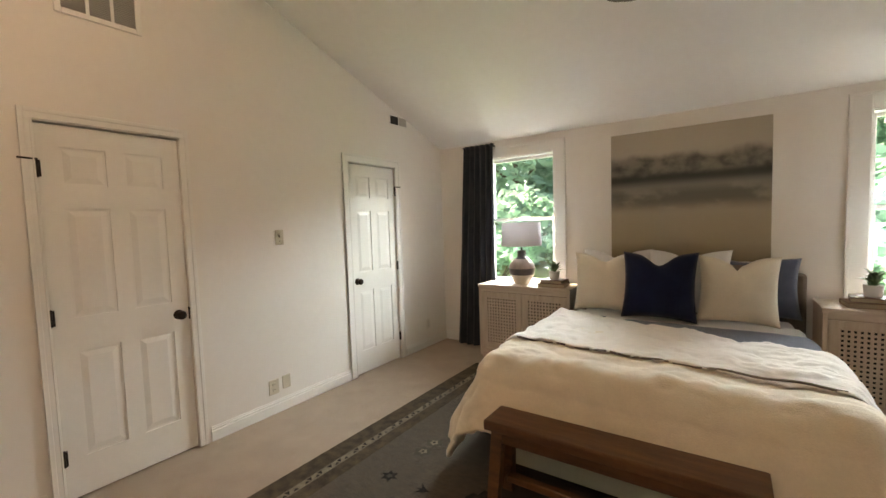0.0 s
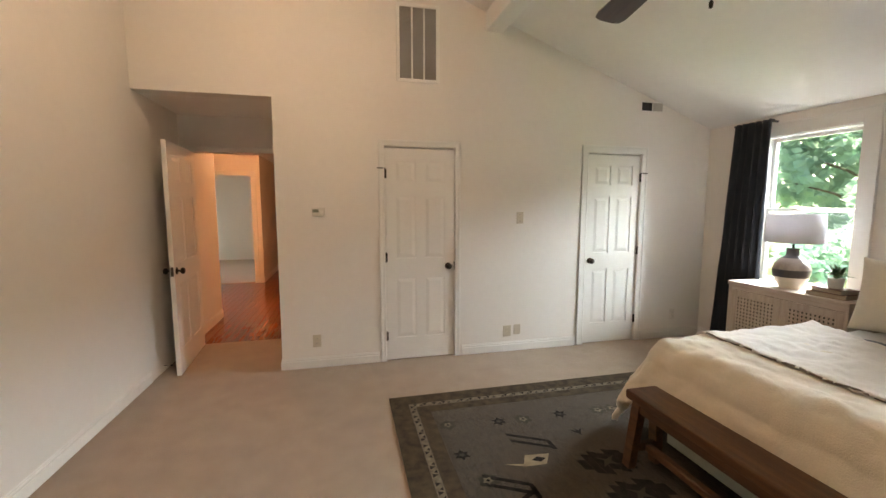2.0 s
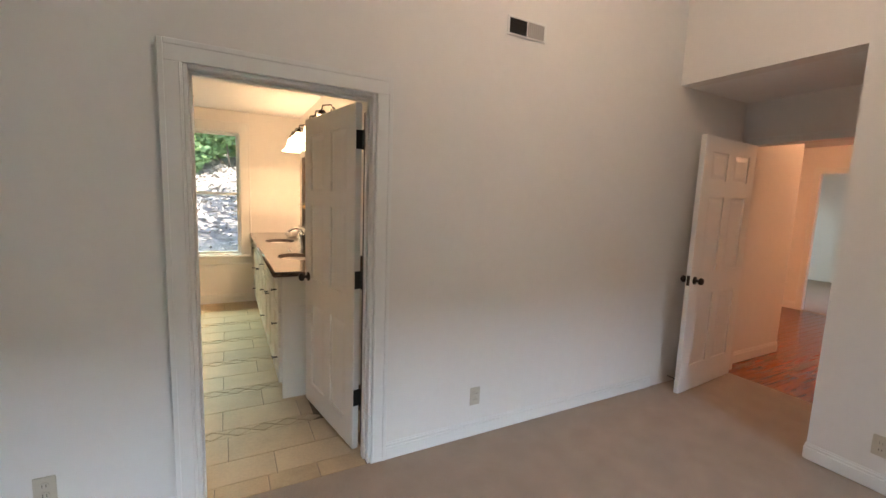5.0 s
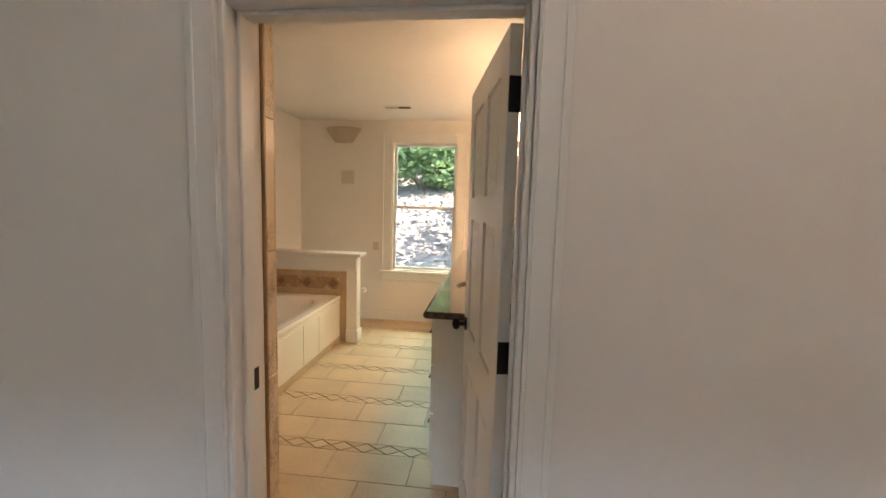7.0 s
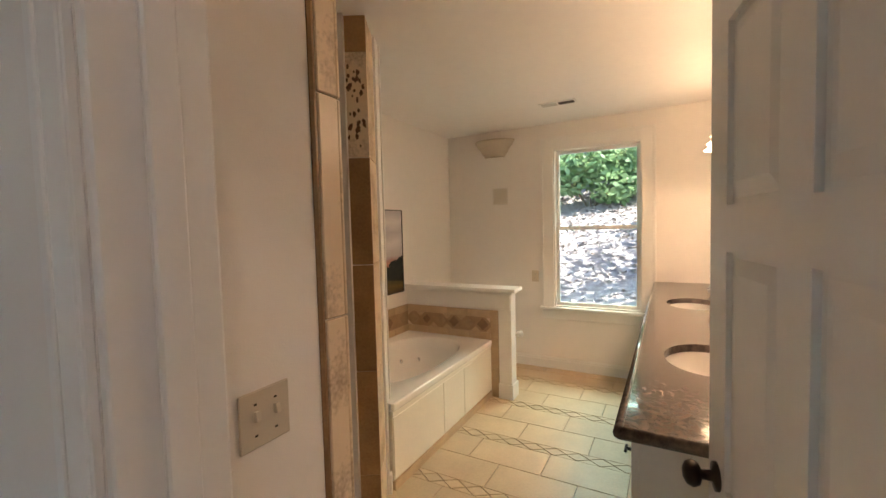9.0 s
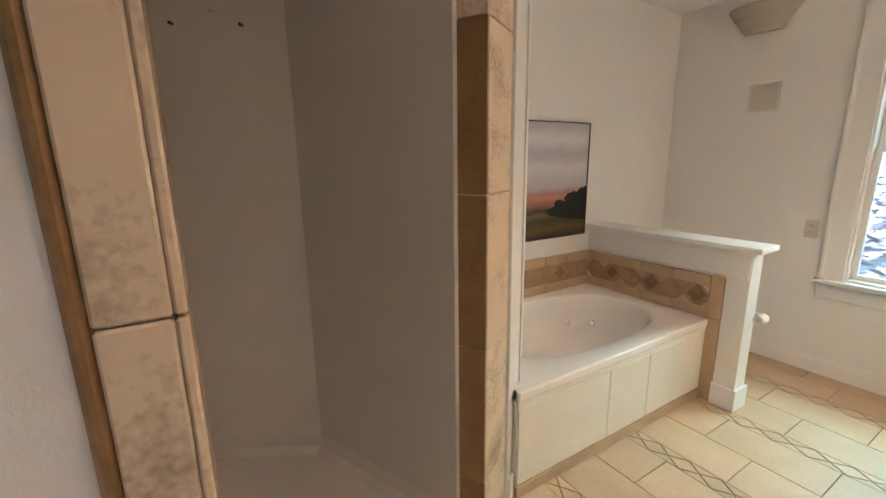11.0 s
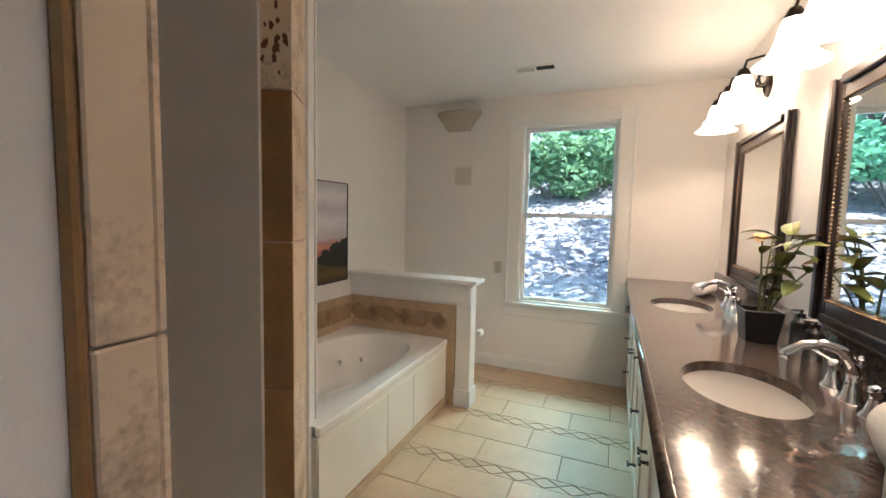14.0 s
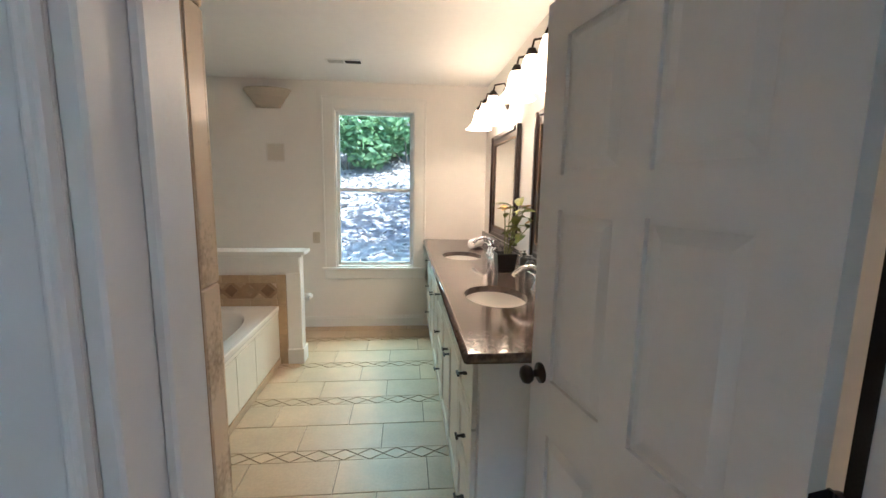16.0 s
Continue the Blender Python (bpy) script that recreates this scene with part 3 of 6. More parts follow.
def closet_door(name, y0, y1, knob_at_far, label):
    base = new(name)
    base.matrix_world = pose(W - .047, y1 - .004, .012, 0, 0, -90)      # leaf's x runs towards -y, its face towards +x
    tagged(base, label, "door", kind="structure")
    w = y1 - y0 - .008
    leaf(base, w, DH - .02)
    kx, hx = (.06, w - .0) if knob_at_far else (w - .06, .0)
    knob(base, pose(kx, .035, .90, -90, 0, 0))
    part("latch_plate", boxes([(kx - .064 if knob_at_far else kx + .058, kx - .058 if knob_at_far else kx + .064, .020, .049, .86, .94)], .001), BRONZE, base)
    for i, z in enumerate((.24, 1.0, 1.78)):
        hinge(base, hx + (.003 if knob_at_far else -.003), .052, z, .085, (-1 if knob_at_far else 1) if i == 2 else False)
    return base


closet_door("door_1", *D1, True, "closed white six-panel closet door with a dark knob")
closet_door("door_2", *D2, False, "closed white six-panel closet door in a moulded casing")

# the open entry door, folded back against the recess wall
base = new("door_3")
base.matrix_world = pose(-3.575, -1.030, .012, 0, 0, 4.5)
tagged(base, "open white six-panel entry door with dark knobs", "door", kind="structure")
leaf(base, .86, 2.03)
knob(base, pose(.80, .035, .92, -90, 0, 0))
knob(base, pose(.80, 0, .92, 90, 0, 0))
part("latch_plate", boxes([(.859, .862, .006, .029, .88, .96)], .0005), BRONZE, base)

# the bathroom door, hinged on the vanity side and standing open into the bathroom
base = new("door_4")
BDOOR = -79.6
base.matrix_world = pose(BD[0] + .028, BY0 - .020, .012, 0, 0, BDOOR)
tagged(base, "white six-panel bathroom door standing open", "door", kind="structure")
leaf(base, .765, 1.97, rails=[(0, .15), (.735, .905), (1.405, 1.50), (1.86, 1.97)], deep=.011)
knob(base, pose(.705, .035, .91, -90, 0, 0))
knob(base, pose(.705, 0, .91, 90, 0, 0))
part("latch_plate", boxes([(.764, .767, .006, .029, .87, .95)], .0005), BRONZE, base)
for z in (.315, 1.01, 1.78):
    bm = bmnew()
    lathe(bm, [(0, z - .055), (.008, z - .052), (.008, z + .052), (0, z + .055)], 10, -.0152, -.0053)
    box(bm, -.0152, 0, -.0075, -.0035, z - .05, z + .05)
    box(bm, -.0025, -.0002, -.0075, .033, z - .05, z + .05, bevel=.001)
    part("hinge", bm, BLACK, base, "black hinge leaf and knuckle")
    bm = bmnew()
    box(bm, BD[0] + .0182, BD[0] + .0210, BY0 - .003, BY0 + .036, z - .038, z + .062, bevel=.001)
    bm.transform(base.matrix_world.inverted())
    part("hinge_plate", bm, BLACK, base, "black hinge plate on the jamb")


# thin dark strip along the hinge side of the jamb, nearly full height
board("weatherstrip", [(BD[0] + .0182, BD[0] + .0215, BY0 - .004, BY0 + .016, .12, 1.93)], "dark brown strip down the hinge jamb", "weatherstrip", BRONZE, .001)


# ---- bedroom: the bed ----
def drape(name, parent, material, hw, y_foot, y_head, top, side_len, foot_len, r, flare, wrinkle, thick, seed, cx=0.0, nx=84, ny=70, edge=.0, label=""):
    """A cloth laid over the mattress: flat on top, rounded over the edges, hanging at sides and foot."""
    s_max = hw + side_len
    verts, faces = [], []
    for j in range(ny + 1):
        y = y_head - (y_head - (y_foot - foot_len)) * j / ny
        for i in range(nx + 1):
            s = -s_max + 2 * s_max * i / nx
            ox, oy = max(abs(s) - hw, 0) * (1 if s > 0 else -1), min(y - y_foot, 0)
            d = math.hypot(ox, oy)
            d *= 1 - edge * noise.noise(Vector((s * 2.2, y * 2.2, seed)))
            px, py = max(-hw, min(hw, s)), max(y, y_foot)
            if d > 1e-6:
                ux, uy = ox / math.hypot(ox, oy), oy / math.hypot(ox, oy)
                if d < r * math.pi / 2:
                    h, z = r * math.sin(d / r), top - r * (1 - math.cos(d / r))
                else:
                    e = d - r * math.pi / 2
                    h, z = r + flare * e, top - r - e * math.sqrt(max(.05, 1 - flare * flare))
                    h += .022 * math.sin((s * 9 if abs(uy) > abs(ux) else y * 9) + seed) * min(1, e / .2)
                px, py = px + ux * h, py + uy * h
            else:
                z = top
            q = Vector((s * 5, y * 5, seed))
            z += wrinkle * (noise.noise(q) + .6 * noise.noise(q * 2.7) + .35 * noise.noise(q * 6.1))
            k = wrinkle * .8 * noise.noise(q * 1.9 + Vector((9, 3, 1)))
            verts.append((cx + px + k, py + k, max(z, .02)))
    for j in range(ny):
        for i in range(nx):
            a = j * (nx + 1) + i
            faces.append((a, a + nx + 1, a + nx + 2, a + 1))
    me = bpy.data.meshes.new(name)
    me.from_pydata(verts, [], faces)
    me.materials.append(material)
    for p in me.polygons:
        p.use_smooth = True
    ob = new(name, me)
    ob.parent = parent
    if label:
        ob["label"] = label
    md = ob.modifiers.new("thickness", "SOLIDIFY")
    md.thickness, md.offset = thick, 0
    return ob


BX = -.115                                  # middle of the bed
bed = thing("bed", pose(BX, 3.4, 0), "upholstered bed with a cream duvet and slate blue blanket", "bed")
YO = 3.4                                    # parts are given from the bed's base
bm = boxes([(-.80, .80, 2.46 - YO, 4.40 - YO, .13, .33)], .02, 2)
part("bed_frame", bm, UPHOL, bed, "grey-brown upholstered frame")
for x in (-.74, .74):
    for y in (2.52, 4.3):
        bm = bmnew()
        lathe(bm, [(0, 0), (.025, 0), (.035, .13), (0, .13)], 12, x, y - YO)
        part("leg", bm, BLACK, bed)
bm = boxes([(-.84, .84, 4.38 - YO, 4.455 - YO, .10, .97)], .025, 3)
part("headboard", bm, UPHOL, bed, "grey-brown upholstered headboard")
bm = boxes([(-.76, .76, 2.44 - YO, 4.37 - YO, .34, .605)], .05, 4)
part("mattress", bm, SHEET, bed, "white fitted sheet", True)
part("bed_skirt", boxes([(-.70, .70, 2.395 - YO, 2.410 - YO, .05, .36)], .002), SKIRT, bed, "pale green bed skirt")
drape("top_sheet", bed, SHEET, .73, 2.9 - YO, 4.02 - YO, .622, .22, .0, .07, .05, .006, .008, 3.1, nx=50, ny=40, label="white cotton top sheet")
drape("blanket", bed, SLATE, .745, 2.9 - YO, 3.72 - YO, .640, .34, .0, .08, .05, .007, .014, 5.7, nx=60, ny=30, label="slate blue cotton blanket")
drape("duvet", bed, DUVET, .74, 2.45 - YO, 3.16 - YO, .668, .62, .46, .13, .42, .021, .035, 11.3, nx=110, ny=90, edge=.10)
fold = drape("duvet_fold", bed, FOLDED, .74, 2.0 - YO, 3.20 - YO, .692, .40, .0, .13, .42, .021, .014, 11.3, nx=130, ny=110, label="turned-back end of the cream duvet, whitened as if daylit")


def trim_fold():
    """Keeps of the turned-back end only what lies behind a slightly oblique seam."""
    bmf = bmesh.new()
    bmf.from_mesh(fold.data)
    gone = [v for v in bmf.verts if v.co.y < 2.64 - YO - .06 * v.co.x]
    bmesh.ops.delete(bmf, geom=gone, context="VERTS")
    for v in bmf.verts:      # pulled further up the bed on the closet side
        v.co.y += max(0, v.co.y - (2.70 - YO)) / .50 * .40 * max(0, min(1, (.45 - v.co.x) / 1.1))
    for v in bmf.verts:      # crumpled across the bed
        q = Vector((v.co.x * 3.5, v.co.y * 13, 4.0))
        v.co.z += .014 * abs(noise.noise(q)) + .009 * abs(noise.noise(q * 2.3))
    bmf.to_mesh(fold.data)
    bmf.free()


trim_fold()
bm = bmnew()
tube(bm, [(x, 2.650 - YO - .06 * x, .699 + .005 * math.sin(x * 23)) for x in np.linspace(-.76, .76, 40)], .006, 6)
part("duvet_seam", bm, UPHOL, bed, "brown whip-stitched duvet seam")


def pillow(name, w, h, d, m, material, label, dent=.05, seed=0.0, n=22, tag=None):
    """A soft cushion with pulled corners; dent: the chopped fold in its top edge."""
    verts, faces = [], []
    for side in (1, -1):
        for j in range(n + 1):
            for i in range(n + 1):
                u, v = 2 * i / n - 1, 2 * j / n - 1
                x = w / 2 * u * (1 - .09 * (1 - v * v))
                z = h / 2 * v * (1 - .09 * (1 - u * u)) + h / 2
                k = (max(0, 1 - abs(u) ** 3) * max(0, 1 - abs(v) ** 3)) ** .55
                g = math.exp(-(u / .34) ** 2) * ((v + 1) / 2) ** 3
                z -= dent * g * (1 if abs(v) < 1.01 else 0)
                y = side * (d / 2) * k * (1 - .35 * g)
                q = Vector((x * 6 + seed, z * 6, side * 3 + seed))
                y += .008 * noise.noise(q) * k + .004 * noise.noise(q * 3) * k
                verts.append((x, y, z))
    m1 = (n + 1) ** 2
    for s in (0, m1):
        for j in range(n):
            for i in range(n):
                a = s + j * (n + 1) + i
                f = (a, a + 1, a + n + 2, a + n + 1)
                faces.append(f if s == 0 else f[::-1])
    me = bpy.data.meshes.new(name)
    me.from_pydata(verts, [], faces)
    me.materials.append(material)
    bmw = bmesh.new()
    bmw.from_mesh(me)
    bmesh.ops.remove_doubles(bmw, verts=bmw.verts[:], dist=.0008)
    bmesh.ops.recalc_face_normals(bmw, faces=bmw.faces[:])
    bmw.to_mesh(me)
    bmw.free()
    for p in me.polygons:
        p.use_smooth = True
    ob = new(name, me)
    ob.matrix_world = m
    return tagged(ob, label, "pillow", "pillows on the bed")


PZ = .645
pillow("pillow", .66, .47, .16, pose(.36, 4.26, PZ - .01, -14), SLATE, "slate blue bed pillow against the headboard", .02, 1.0)
pillow("pillow", .66, .47, .16, pose(-.57, 4.26, PZ - .01, -14), SLATE, "slate blue bed pillow against the headboard", .02, 2.0)
pillow("pillow", .58, .53, .15, pose(-.58, 4.10, PZ, -14, 0, 3), SHEET, "white pillow with a grey pattern behind the cream one", .06, 3.0)
pillow("pillow", .60, .53, .15, pose(-.04, 4.10, PZ, -14, 0, -2), SHEET, "white pillow with a grey pattern behind the navy one", .05, 4.0)
pillow("pillow", .50, .51, .17, pose(-.635, 3.93, PZ, -13, 0, 6), CREAMP, "cream cotton throw pillow with a chopped top", .06, 5.0)
p2 = pillow("pillow", .50, .50, .17, pose(.285, 3.90, PZ, -13, 0, -5), CREAMP, "cream cotton throw pillow with a small dark triangle", .06, 6.0)
bm = bmnew()
prism(bm, [(-.035, .425), (.035, .425), (0, .38)], "y", -.084, -.079)
part("triangle_patch", bm, UPHOL, p2, "dark woven triangle", at=pose(0, .022, 0))
pillow("pillow", .53, .53, .18, pose(-.21, 3.79, PZ, -12, 0, -2), NAVY, "navy blue velvet throw pillow with a chopped top", .085, 7.0)

# ---- bedroom: bench ----
bench = thing("bench", pose(-.195, 2.145, 0), "dark stained rustic wooden bench at the foot of the bed", "bench")
L = .57
bm = bmnew()
vs = box(bm, -L, L, -.10, .10, .405, .455, bevel=.008, seg=2)
for v in bm.verts:
    if abs(v.co.y) > .08 and abs(v.co.x) < L - .05:      # a hand-hewn, wavy edge
        v.co.y += .006 * noise.noise(Vector((v.co.x * 4, v.co.y, 2)))
part("seat", bm, BENCHW, bench)
part("apron", boxes([(-L + .06, L - .06, -.075, -.055, .345, .405), (-L + .06, L - .06, .055, .075, .345, .405)], .004), BENCHW, bench)
for sx in (-1, 1):
    for sy in (-1, 1):
        bm = bmnew()
        prism(bm, [(sx * (L - .015), 0), (sx * (L - .070), 0), (sx * (L - .095), .404), (sx * (L - .035), .404)], "y", sy * .055 - .024, sy * .055 + .024)
        for v in bm.verts:
            v.co.y += sy * .035 * (1 - v.co.z / .404)
        part("leg", bm, BENCHW, bench)
    part("cross_rail", boxes([(sx * (L - .065) - .018, sx * (L - .065) + .018, -.055, .055, .115, .160)], .004), BENCHW, bench)
part("stretcher", boxes([(-L + .083, L - .083, -.022, .022, .118, .156)], .005), BENCHW, bench)


# ---- bedroom: nightstands with woven doors ----
def nightstand(m, label):
    ns = thing("nightstand", m, label, "nightstand", "nightstands beside the bed")
    w, d, h = .98, .40, .79
    part("top", boxes([(0, w, 0, d, h - .032, h)], .004, 2), NSWOOD, ns)
    part("side_panel", boxes([(.006, .034, .008, d, .03, h - .032)], .003), NSVERT, ns)
    part("side_panel", boxes([(w - .034, w - .006, .008, d, .03, h - .032)], .003), NSVERT, ns)
    part("back_panel", boxes([(.034, w - .034, d - .015, d - .004, .05, h - .032)]), NSVERT, ns)
    part("bottom_rail", boxes([(.034, w - .034, .010, .032, .045, .115)], .003), NSWOOD, ns)
    part("bottom_board", boxes([(.034, w - .034, .032, d - .015, .09, .112)]), NSWOOD, ns)
    part("top_rail", boxes([(.034, w - .034, .010, .032, h - .075, h - .032)], .003), NSWOOD, ns)
    for x in (.03, w - .07):
        for y in (.02, d - .06):
            part("foot", boxes([(x, x + .04, y, y + .04, 0, .045)], .003), NSVERT, ns)
    # dark sheet close behind the lattice, put in for the cabinet's inner shade
    part("inner_back", boxes([(.036, w - .036, .060, .066, .114, h - .076)]), DARK, ns, "dark sheet painted as the shade inside the cabinet")
    dw = (w - .068) / 2 - .004
    for k in range(2):
        x0 = .036 + k * (dw + .006)
        z0, z1 = .119, h - .079
        f = .055
        door = part("cabinet_door", boxes([(x0, x0 + f, .006, .028, z0, z1), (x0 + dw - f, x0 + dw, .006, .028, z0, z1), (x0 + f, x0 + dw - f, .006, .028, z0, z0 + f), (x0 + f, x0 + dw - f, .006, .028, z1 - f, z1)], .003), NSVERT, ns)
        rows = []
        nx, nz = 11, 15
        ax, bx, az, bz = x0 + f, x0 + dw - f, z0 + f, z1 - f
        px, pz = (bx - ax) / nx, (bz - az) / nz
        for i in range(nx + 1):
            xx = ax + i * px
            rows.append((max(ax, xx - px * .26), min(bx, xx + px * .26), .013, .019, az, bz))
        for j in range(nz + 1):
            zz = az + j * pz
            rows.append((ax, bx, .0115, .0185, max(az, zz - pz * .24), min(bz, zz + pz * .24)))
        part("woven_lattice", boxes(rows), NSVERT, door)
    return ns


nightstand(pose(-1.94, 4.045, 0), "whitewashed wooden nightstand with woven lattice doors")
nightstand(pose(.755, 4.0, 0), "whitewashed wooden nightstand with woven lattice doors")


def table_lamp(m):
    t = thing("table_lamp", m, "ceramic table lamp with brown bands and white drum shade", "lamp", "bedside lamps")

    def seg(name, prof, material, label):
        b = bmnew()
        lathe(b, prof, 32)
        part(name, b, material, t, label, True)
    seg("base_band", [(0, 0), (.072, 0), (.078, .008), (.105, .055), (.1235, .10)], LCREAM, "cream glazed lower body")
    seg("dark_band", [(.1235, .10), (.132, .135), (.133, .165)], LDARK, "dark brown glazed band")
    seg("upper_band", [(.133, .165), (.122, .205), (.098, .240), (.075, .262)], LMID, "pinkish brown glazed shoulder")
    seg("neck", [(.075, .262), (.052, .275), (.045, .29), (.044, .335), (.05, .345), (0, .348)], LDARK, "dark glazed neck")
    seg("stem", [(0, .346), (.009, .346), (.009, .60), (0, .60)], BRONZE, "")
    b = bmnew()
    lathe(b, [(.205, .395), (.195, .635), (.192, .635), (.202, .395), (.205, .395)], 40)
    part("shade", b, SHADE, t, "white linen drum shade", True)
    b = bmnew()
    for a in range(3):
        c, s = math.cos(a * 2.0944), math.sin(a * 2.0944)
        tube(b, [(0, 0, .60), (c * .195, s * .195, .612)], .0025, 6)
    part("shade_spider", b, BRONZE, t)
    return t


table_lamp(pose(-1.515, 4.23, .79))
table_lamp(pose(1.345, 4.215, .79))


def leaf_mesh(name, length, width, bend, material):
    """One leaf, as a small bent blade along x."""
    bmx = bmesh.new()
    prev = None
    for k in range(5):
        t = k / 4
        x, z = length * t, bend * length * (t - t * t * 1.4)
        w = width * math.sin(math.pi * min(1, .12 + .88 * t)) / 2 + .0004
        row = [bmx.verts.new((x, -w, z)), bmx.verts.new((x, 0, z - w * .25)), bmx.verts.new((x, w, z))]
        if prev:
            for a in range(2):
                bmx.faces.new([prev[a], prev[a + 1], row[a + 1], row[a]])
        prev = row
    me = bpy.data.meshes.new(name)
    bmx.to_mesh(me)
    bmx.free()
    me.materials.append(material)
    return me


SMALL_LEAF = leaf_mesh("leaf", .105, .030, .5, LEAF)


def pot_plant(m, seed):
    t = thing("potted_plant", m, "small green plant in a white pot on books", "plant", "potted plants on the nightstands")
    b = bmnew()
    lathe(b, [(0, 0), (.040, 0), (.044, .004), (.052, .078), (.049, .080), (.046, .070), (0, .068)], 24)
    part("pot", b, POTW, t, "white glazed pot", True)
    rs = random.Random(seed)
    for k in range(46):
        a, e = rs.uniform(0, 6.283), rs.uniform(15, 85)
        share("leaf", SMALL_LEAF, t, pose(rs.uniform(-.025, .025), rs.uniform(-.025, .025), .068 + rs.uniform(0, .035), 0, -e, math.degrees(a)) @ Matrix.Scale(rs.uniform(.6, 1.15), 4))
    return t


def book(m, w, d, h, cover, label):
    t = thing("book", m, label, "book", "books on the nightstands")
    part("cover", boxes([(-w / 2, w / 2, -d / 2, d / 2, 0, .004), (-w / 2, w / 2, -d / 2, d / 2, h - .004, h), (-w / 2, w / 2, d / 2 - .004, d / 2, .004, h - .004)], .001), cover, t)
    part("page_block", boxes([(-w / 2 + .006, w / 2 - .006, -d / 2 + .006, d / 2 - .005, .0045, h - .0045)]), PAPER, t, "cream book pages")
    return t


for x, y, sd in ((-1.175, 4.20, 3), (1.02, 4.165, 8)):
    book(pose(x, y, .79, 0, 0, 4), .27, .19, .034, BOOK1, "tan hardback book lying on the nightstand")
    book(pose(x + .01, y, .8245, 0, 0, -7), .23, .165, .034, BOOK2, "brown hardback book under the plant")
    pot_plant(pose(x + .01, y + .005, .859), sd)

# ---- bedroom: curtain, painting, rug ----
curtain = thing("curtain", pose(-2.12, 4.36, 0), "floor-length charcoal curtain drawn to one side", "curtain")


def folds(w_top, w_bot, z0, z1, nfold, amp, n=96, nz=26):
    vs, fs = [], []
    for j in range(nz + 1):
        f = j / nz
        z = z1 + (z0 - z1) * f
        for i in range(n + 1):
            u = i / n
            w0, w1 = -w_top[0] + (w_top[0] - w_bot[0]) * f, w_top[1] + (w_bot[1] - w_top[1]) * f
            ph = 2 * math.pi * nfold * u + .5 * math.sin(2.2 * f + 5 * u)
            a = amp * (.7 + .3 * f)
            vs.append((w0 + (w1 - w0) * u + .012 * math.sin(2 * ph) * f, a * math.sin(ph) + .01 * noise.noise(Vector((u * 7, f * 5, 1))), z))
    for j in range(nz):
        for i in range(n):
            a = j * (n + 1) + i
            fs.append((a, a + 1, a + n + 2, a + n + 1))
    me = bpy.data.meshes.new("curtain_panel")
    me.from_pydata(vs, [], fs)
    me.materials.append(CURT)
    for p in me.polygons:
        p.use_smooth = True
    return me


cp = new("curtain_panel", folds((.14, .235), (.30, .22), .012, 2.295, 6, .032))
cp.parent = curtain
cp.modifiers.new("thickness", "SOLIDIFY").thickness = .004
bm = bmnew()
tube(bm, [(-.16, .012, 2.285), (.24, .012, 2.285)], .008, 10)
part("curtain_rod", bm, BLACK, curtain)
for x in (-.12, .20):
    part("rod_bracket", boxes([(x - .008, x + .008, .012, .109, 2.270, 2.288)], .002), BLACK, curtain)

MIST = misty("misty_lake_paint", 1.15)
pic = thing("painting", pose(-.085, 4.466, 1.05), "large unframed canvas of a misty grey lake landscape", "painting")
part("canvas", boxes([(-.595, .595, -.036, 0, 0, 1.15)], .003), MIST, pic)

RUGX, RUGY = (-1.865, .58), (.80, 3.85)
RUGM = mat("rug_wool", (.098, .076, .050), .98, second=(.042, .034, .026), scale=16, stretch=(1, 3.5, 1), bump=.9, bscale=260, spec=.1, sheen=.15)
RUGB = mat("rug_border_wool", (.105, .079, .052), .98, second=(.040, .031, .023), scale=18, bump=.9, bscale=260, spec=.1)
RUGC = mat("rug_cream_wool", (.25, .215, .16), .98, second=(.12, .10, .08), scale=25, bump=.8, bscale=260, spec=.1)
RUGK = mat("rug_black_wool", (.014, .012, .012), .98, second=(.040, .034, .030), scale=25, bump=.8, bscale=260, spec=.1)
RUGG = mat("rug_slate_wool", (.075, .068, .056), .98, vary=.2, scale=20, bump=.8, bscale=260, spec=.1)
rug = thing("rug", pose(sum(RUGX) / 2, sum(RUGY) / 2, 0), "worn grey-brown tribal wool rug with black and cream motifs", "rug")
RW, RD = (RUGX[1] - RUGX[0]) / 2, (RUGY[1] - RUGY[0]) / 2
bm = boxes([(-RW, RW, -RD, RD, .002, .011)], .003)
part("field", bm, RUGM, rug, "grey-brown woven field")


def ring(o, w):      # a frame, o in from the edge
    a, b = RW - o, RD - o
    return [(-a, a, -b, -b + w, .011, .0120), (-a, a, b - w, b, .011, .0120), (-a, -a + w, -b + w, b - w, .011, .0120), (a - w, a, -b + w, b - w, .011, .0120)]


part("border", boxes(ring(.0, .13)), RUGB, rug, "dark outer border")
part("border_stripe", boxes(ring(.135, .045)), RUGC, rug, "cream toothed border stripe")
part("inner_border", boxes(ring(.185, .09)), RUGB, rug, "dark inner border")


def flat(bmx, pts, z=.0128):
    bmx.faces.new([bmx.verts.new((x, y, z)) for x, y in pts])


bm = bmnew()
a, b, w = RW - .135, RD - .135, .045
for side in range(4):
    ln = a if side % 2 == 0 else b
    k = -ln + .03
    i = 0
    while k < ln - .06:
        t0, t1 = (.006, w - .006)
        if i % 5 == 3:
            k, i = k + .036, i + 1
            continue
        if i % 2 == 0:
            sh = [(k, t0), (k + .034, t0), (k + .012, t1)]
        else:
            sh = [(k + .004, t1), (k + .036, t1), (k + .026, t0 + .012)]
        for_pts = []
        for u, v in sh:
            for_pts.append({0: (u, -b + v), 1: (-a + v, u), 2: (u, b - v), 3: (a - v, u)}[side])
        flat(bm, for_pts)
        k += .036
        i += 1
